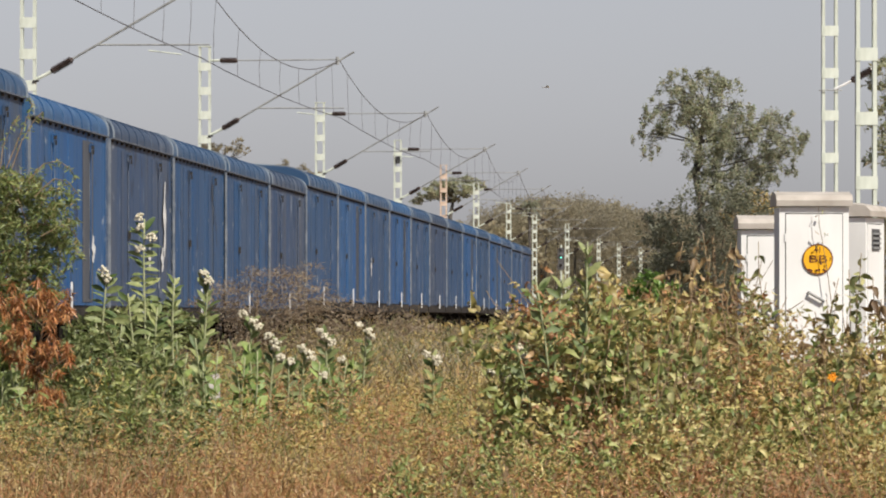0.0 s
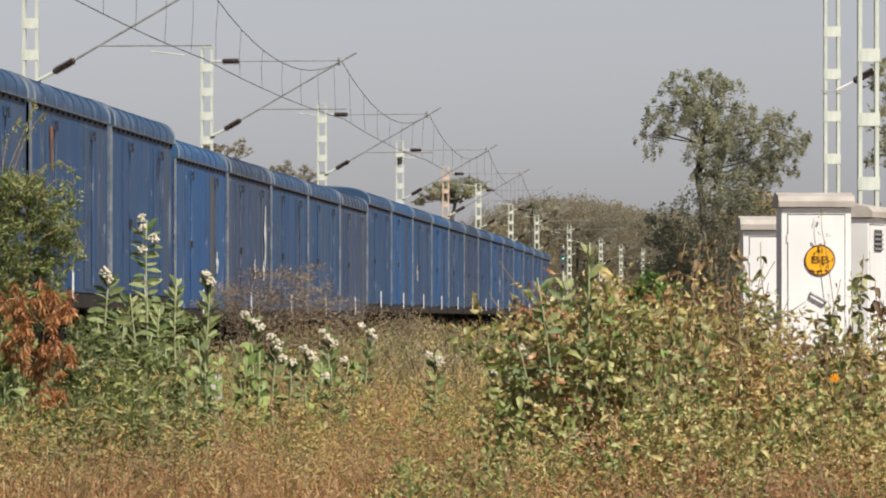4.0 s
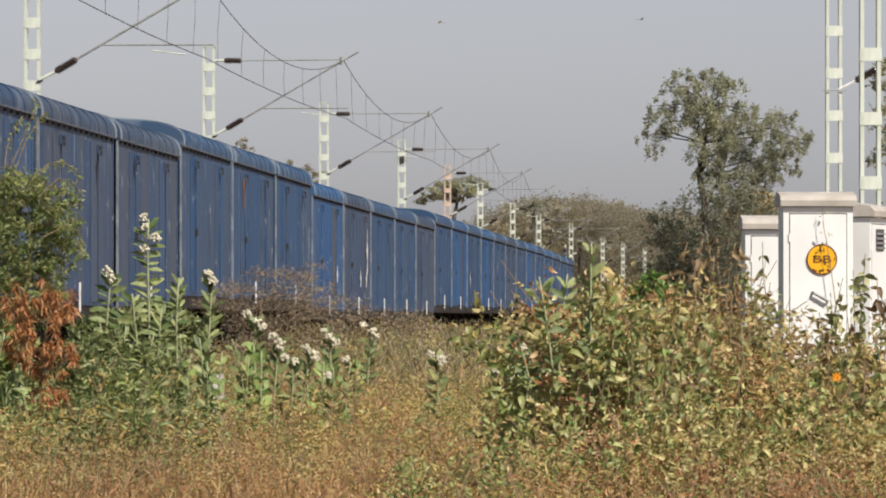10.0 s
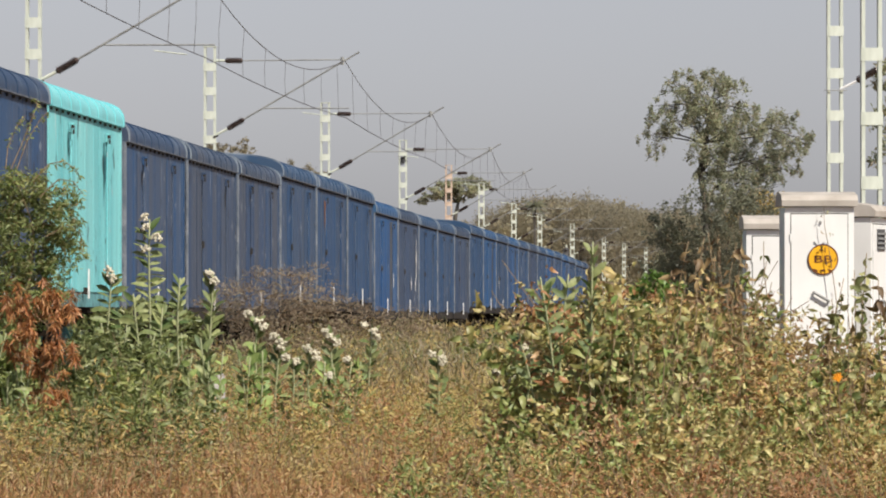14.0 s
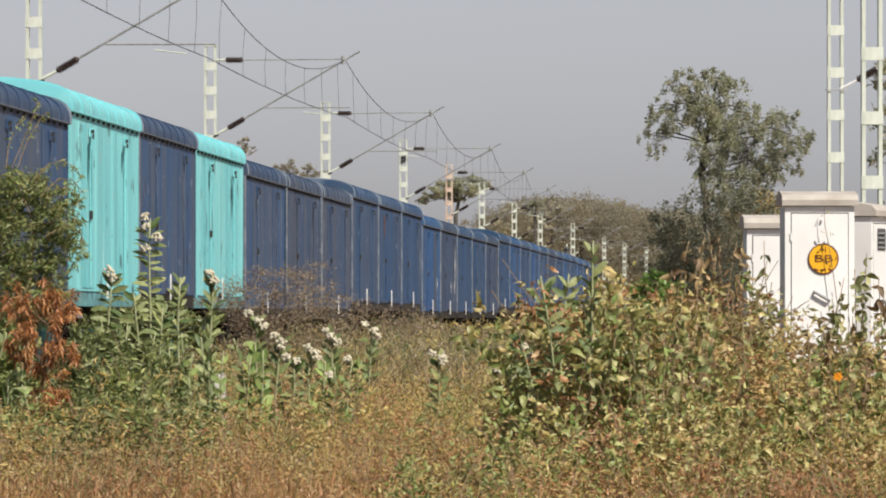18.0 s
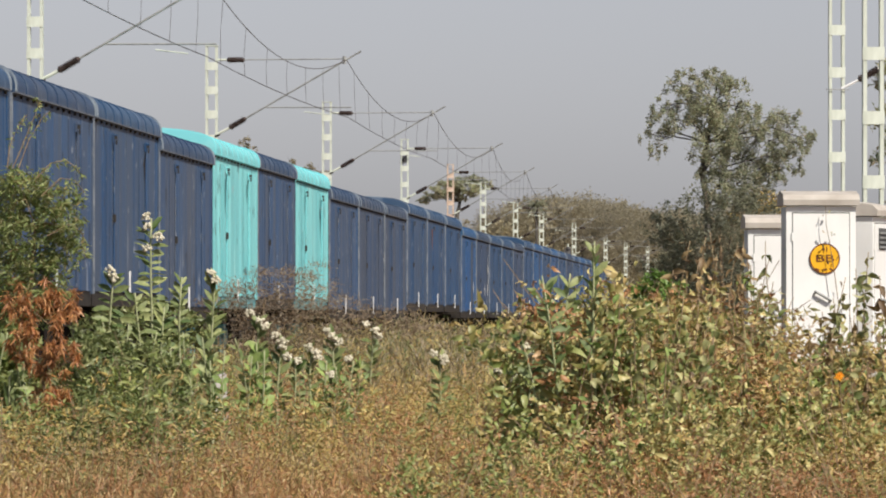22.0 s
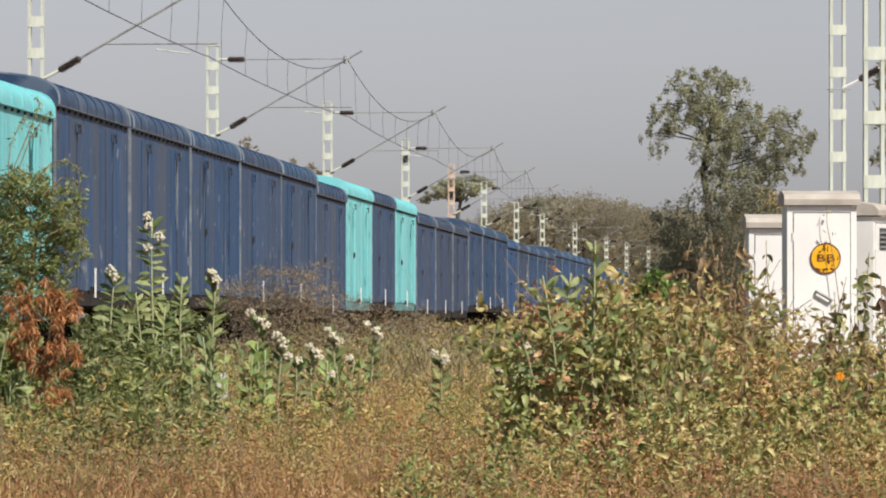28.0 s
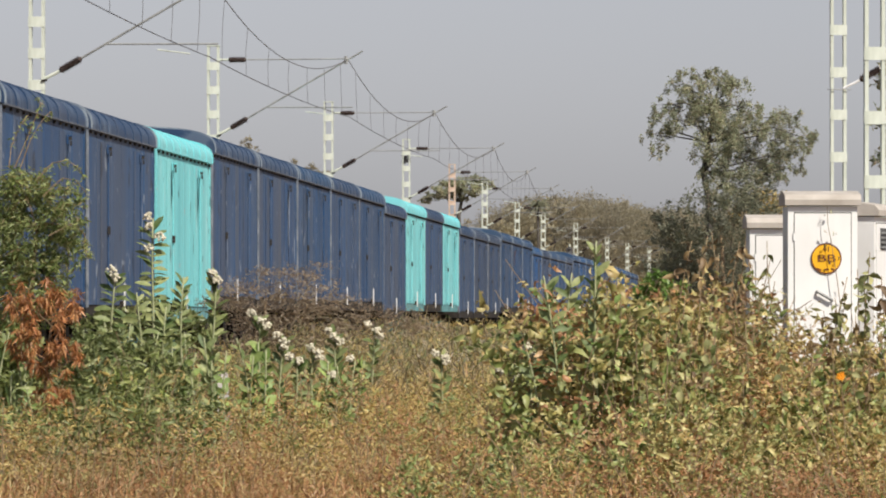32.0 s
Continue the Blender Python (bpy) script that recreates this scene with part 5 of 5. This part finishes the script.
        sprig("creeper_stem", place(b, d), d, rise(v, d), tilt, leaf, 22 if d > 49.5 else 15, 0.42 if d > 47 else 0.5, label, "plant", DRY_STEM, 0, "creeper stems", 0.006, -25, 0.62 if d < 47 else 0.78, 1.3)

    def shrub(name, b, v, d, blobs, leaf, count, mat, label, aspect=0.5, r0=0.02, group="", droop=0.0):
        x, z0 = place(b, d), float(ground_z(0, d))
        cl = [(place(bb, d) - x, dy, rise(vv, d) - z0, r / 11129 * d, q / 11129 * d) for bb, vv, dy, r, q in blobs]
        hh = rise(v, d) - z0
        return build_tree(name, x, d, z0, [(0, 0, 0), (0.05, 0, hh * 0.35), (0.0, 0.03, hh * 0.6), (0.06, 0, hh * 0.85)], cl, leaf, count, mat, label, "shrub", r0, aspect, group, droop)

    young = shrub("shrub", 45, 320, 57, ((30, 330, 0, 55, 30), (85, 350, 0.1, 42, 28), (100, 400, -0.1, 42, 34), (40, 400, 0, 60, 45), (-20, 380, 0, 50, 60), (100, 450, 0.1, 38, 34), (40, 470, 0, 60, 40), (-20, 470, 0, 50, 50), (70, 520, 0.1, 50, 34), (10, 560, 0.1, 50, 60)),
          0.064, 10500, LEAF_NEEM, "green feathery-leaved young tree with drooping twigs", 0.26, 0.035, droop=0.7)
    base = Vector((place(45, 57), 57, float(ground_z(0, 57))))
    for line in (((20, 300), (36, 262), (52, 222), (66, 188), (60, 176)), ((30, 300), (48, 250), (70, 214), (84, 200)), ((60, 320), (86, 292), (112, 286), (132, 300), (142, 318)), ((70, 350), (104, 318), (128, 322), (146, 344)), ((80, 420), (118, 400), (140, 412), (150, 436)), ((10, 300), (14, 262), (30, 224), (44, 206))):
        pts = [Vector((place(b, 57), 57 - 0.25 + 0.01 * i, rise(v, 57))) - base for i, (b, v) in enumerate(line)]
        part("twig", Shape().tube(pts, [0.006 - 0.0008 * i for i in range(len(pts))], 5), DRY_STEM, young)
        at = np.array([pts[i].lerp(pts[i + 1], u) for i in range(1, len(pts) - 1) for u in (0.1, 0.25, 0.4, 0.55, 0.7, 0.85, 1.0)])
        at = np.repeat(at, 2, axis=0) + rng.normal(size=(len(at) * 2, 3)) * 0.012
        part("twig_leaves", leaf_mesh("twig_leaves", at, 0.06 * (0.6 + 0.6 * rng.random(len(at))), LEAF_NEEM, 0.28, 0.0, 1.0), LEAF_NEEM, young)
    shrub("dry_shrub", 70, 520, 54.6, ((28, 536, 0, 24, 34), (72, 522, 0.1, 26, 28), (112, 538, 0, 20, 34), (44, 590, 0.1, 20, 38), (96, 592, -0.1, 20, 36), (68, 640, 0, 24, 34), (118, 640, 0.1, 16, 30), (92, 690, 0, 26, 30), (60, 712, 0.1, 20, 24), (22, 600, 0.2, 16, 34)),
          0.085, 2600, LEAF_RED, "withered orange-brown dry shrub under the tree", 0.15, 0.02, droop=1.7)
    shrub("shrub", 200, 620, 57, ((160, 620, 0, 40, 40), (215, 640, 0, 44, 40), (270, 650, 0, 40, 44), (180, 690, 0, 46, 36), (245, 700, 0, 50, 36), (310, 690, 0, 40, 36), (130, 670, 0, 34, 40)),
          0.07, 4600, LEAF_DEEP, "dense fresh green weed shrub below the milkweeds", 0.35)
    shrub("shrub", 240, 545, 64, ((165, 575, 0, 34, 22), (215, 565, 0, 34, 24), (265, 560, 0, 38, 26), (310, 570, 0, 34, 22), (355, 580, 0, 34, 20), (180, 605, 0, 40, 20), (250, 600, 0, 44, 24), (320, 605, 0, 40, 20)),
          0.08, 1500, LEAF_DEEP, "dusty green weed shrub under the milkweeds beside the track", 0.4)
    shrub("shrub", 20, 640, 56, ((10, 640, 0, 40, 50), (30, 700, 0, 44, 34), (-20, 690, 0, 50, 50)), 0.075, 2200, LEAF_GREEN, "green leafy weed shrub beside the dry one", 0.4)
    shrub("dry_shrub", 455, 500, 86, ((400, 540, 0, 50, 40), (450, 510, 0, 60, 36), (520, 520, 0, 60, 40), (470, 560, 0, 70, 34), (560, 555, 0, 60, 34), (620, 560, 0, 56, 28), (690, 572, 0, 56, 24), (540, 490, 0, 46, 30), (740, 580, 0, 46, 18), (420, 590, 0, 50, 36), (500, 600, 0, 60, 34), (580, 600, 0, 50, 26)),
          0.05, 11000, leaf_material("dry_twig_leaves", [(0.17, 0.125, 0.10), (0.30, 0.235, 0.17), (0.24, 0.185, 0.145), (0.45, 0.39, 0.29)]), "thin brown dry shrub against the wagons", 0.22, 0.03)
    shrub("bush", 1155, 505, 60, ((1132, 524, 0, 28, 20), (1162, 508, 0, 30, 20), (1182, 524, 0, 24, 18), (1152, 545, 0, 36, 22)), 0.06, 1900, leaf_material("bright_bush_leaves", [(0.10, 0.19, 0.04), (0.15, 0.27, 0.06), (0.21, 0.32, 0.09)], 0.35), "bright green bush behind the thicket", 0.5, 0.015)
    for b, v, d, tilt in ((448, 608, 60.5, -0.05), (462, 622, 60, 0.04), (440, 632, 60, 0.02), (572, 640, 60.5, 0.03), (588, 650, 60, -0.03), (636, 640, 61, 0.1)):
        sprig("leafy_stalk", place(b, d), d, rise(v, d), tilt, fresh, 9, 0.35, "bright green leafy stalk among the milkweeds", "plant", STALK, 0, "leafy stalks", 0.012, 48, 1.1, 0.5)
    low = ((140, 585, 58), (158, 610, 57), (176, 572, 59), (206, 600, 57.5), (222, 575, 58.5), (246, 610, 57), (272, 590, 58), (296, 615, 57.2), (318, 590, 58.5), (338, 625, 57), (352, 598, 58.6), (366, 640, 57.4), (392, 622, 58.6), (410, 600, 60), (374, 686, 57.6), (390, 682, 57.4), (382, 698, 57), (188, 650, 56.4), (262, 660, 56.4), (330, 668, 56.6),
           (8, 590, 55.6), (22, 625, 55.2), (40, 600, 55.8), (12, 668, 54.8), (36, 682, 54.6), (52, 650, 55))
    for k, (b, v, d) in enumerate(low):
        sprig("broad_leaved_weed", place(b, d), d, rise(v, d), 0.12 * math.sin(2.3 * k), milk if k % 3 else fresh, 8, 0.35, "broad-leaved green weed at the foot of the milkweeds", "plant", STALK, 0, "broad-leaved weeds", 0.010, 28 + 20 * (k % 3), 0.85, 0.6)
    # creeper run up the case's front
    cr = new("creeper_stem")
    d = 54.9
    line = [(1440, 690), (1462, 620), (1478, 540), (1470, 480), (1462, 430), (1456, 400), (1455, 366)]
    part("stem", Shape().tube([(place(b, d), 0, rise(v, d)) for b, v in line], [0.005, 0.005, 0.004, 0.004, 0.003, 0.003, 0.002], 5), DRY_STEM, cr)
    for b, v in ((1452, 384), (1460, 372), (1450, 408), (1464, 412), (1470, 415), (1448, 440), (1452, 436), (1460, 470), (1474, 455), (1480, 500), (1486, 520), (1468, 550), (1485, 560), (1460, 600), (1455, 640), (1470, 630)):
        o = new("leaf", rusty if rng.random() < 0.6 else vine)
        o.parent = cr
        o.matrix_basis = Matrix.LocRotScale(Vector((place(b, d), 0, rise(v, d))), Euler(rng.normal(size=3) * 0.9), Vector((0.4, 0.4, 0.4)))
    cr.matrix_basis = pose(0, d, 0)
    tagged(cr, "thin creeper with small curled leaves climbing the case", "plant", "creeper stems")
    stone = bmesh.new()
    bmesh.ops.create_cube(stone, size=1.0)
    bmesh.ops.scale(stone, vec=(0.14, 0.12, 1.2), verts=stone.verts)
    bmesh.ops.bevel(stone, geom=list(stone.edges), offset=0.012, segments=2, affect="EDGES")
    for q in stone.verts:
        q.co += Vector((0.010 * math.sin(41 * q.co.z + 23 * q.co.y), 0.008 * math.sin(37 * q.co.x), 0.02 * math.sin(29 * q.co.x) * (q.co.z > 0)))
    me = bpy.data.meshes.new("marker_stone")
    stone.to_mesh(me)
    stone.free()
    me.materials.append(plain("weathered_limewash", (0.20, 0.19, 0.19), (0.52, 0.49, 0.47), 0.9, scale=9, relief=0.6))
    block = new("marker_stone", me)
    block.matrix_basis = pose(place(384, 59.2), 59.2, rise(665, 59.2) - 0.6, 2, -2, 20)
    tagged(block, "chipped whitewashed marker stone standing among weeds", "stone")
    # one marigold
    fl = new("marigold")
    x, y, z = place(1479, 42.9), 42.9, rise(668, 42.9)
    g = float(ground_z(x, y))
    head = Shape()
    for k in range(26):
        a, r = 2.4 * k, 0.006 + 0.0007 * k
        head.tube([(r * math.cos(a), r * math.sin(a), z - g), (r * 1.5 * math.cos(a), r * 1.5 * math.sin(a), z - g + 0.016)], [0.007, 0.004], 5)
    part("stem", Shape().tube([(0.06, 0, 0), (0.05, 0, (z - g) * 0.5), (0, 0, z - g)], 0.0035, 5), DRY_STEM, fl)
    for i, p in enumerate(head.v):
        q = Vector(p) - Vector((0, 0, z - g))
        head.v[i] = (q.x, -q.z - 0.01, z - g + q.y)
    part("flower_head", head, MARIGOLD, fl)
    fl.matrix_basis = pose(x, y, g)
    tagged(fl, "single bright orange marigold flower among dry weeds", "flower")


# ---- dragonflies over the field ----
FLIERS = []
# where each one hovers: (second, bearing, height on the drawing) at one depth
FLIGHTS = (
    (46, ((0, 974, 155), (1, 950, 163), (3, 1070, 5), (5, 1000, -60), (7, 905, 57), (8, 1080, 190), (9, 1120, 60), (10, 1133, 35), (12, 1098, 89), (13, 1355, 57), (14, 1300, -60), (17, 1035, 45), (18.5, 1000, -70), (20, 1125, 300), (22, 1300, -70), (26, 1200, -80), (32, 1260, -80))),
    (52, ((0, 1030, -40), (1, 1000, 199), (2.4, 833, 172), (4, 760, -50), (7, 815, 55), (10, 778, 40), (12, 1018, 34), (13.5, 900, -60), (20, 940, -80), (32, 900, -80))),
    (60, ((0, 1030, -30), (1, 1015, 10), (2, 1160, -50), (10, 1200, -70), (20, 1100, -80), (32, 1150, -80))),
)


def build_fliers():
    wing_mat = plain("smoky_wings", (0.36, 0.35, 0.34), (0.50, 0.49, 0.47), 0.3, relief=0.02)
    for d, way in FLIGHTS:
        fly = new("dragonfly")
        part("body", Shape().tube([(0.018, 0, 0), (0.012, 0, 0.001), (0, 0, 0.001), (-0.012, 0, 0), (-0.042, 0, -0.002)], [0.003, 0.0045, 0.004, 0.002, 0.0012], 6), DRY_STEM, fly, smooth=True)
        for sx in (0.010, 0.0):
            for sy in (-1, 1):
                part("wing", Shape().add([(sx - 0.003, sy * 0.003, 0.004), (sx + 0.003, sy * 0.003, 0.004), (sx + 0.004, sy * 0.036, 0.012), (sx - 0.006, sy * 0.034, 0.0115)], [(0, 1, 2, 3)]), wing_mat, fly)
        tagged(fly, "small brown dragonfly hovering over the field", "dragonfly", "dragonflies over the field")
        FLIERS.append((fly, d, way))


# ---- all together ----
def motions():
    for k, (fly, d, way) in enumerate(FLIERS):
        walk(fly, [(t, pose(place(b, d), d, rise(v, d), 0, 0, 40 * math.sin(1.3 * t + k) + 150 * (k % 2))) for t, b, v in way])
    steps = [0.0] + [float(k) for k in range(1, 33)]
    for n, w in WAGONS:
        walk(w, [(t, on_track(travelled(t) + berth(n))) for t in steps])


build_ground()
build_track()
build_train()
build_line()
build_cases()
build_signal()
build_trees()
build_weeds()
build_single_plants()
build_fliers()
motions()
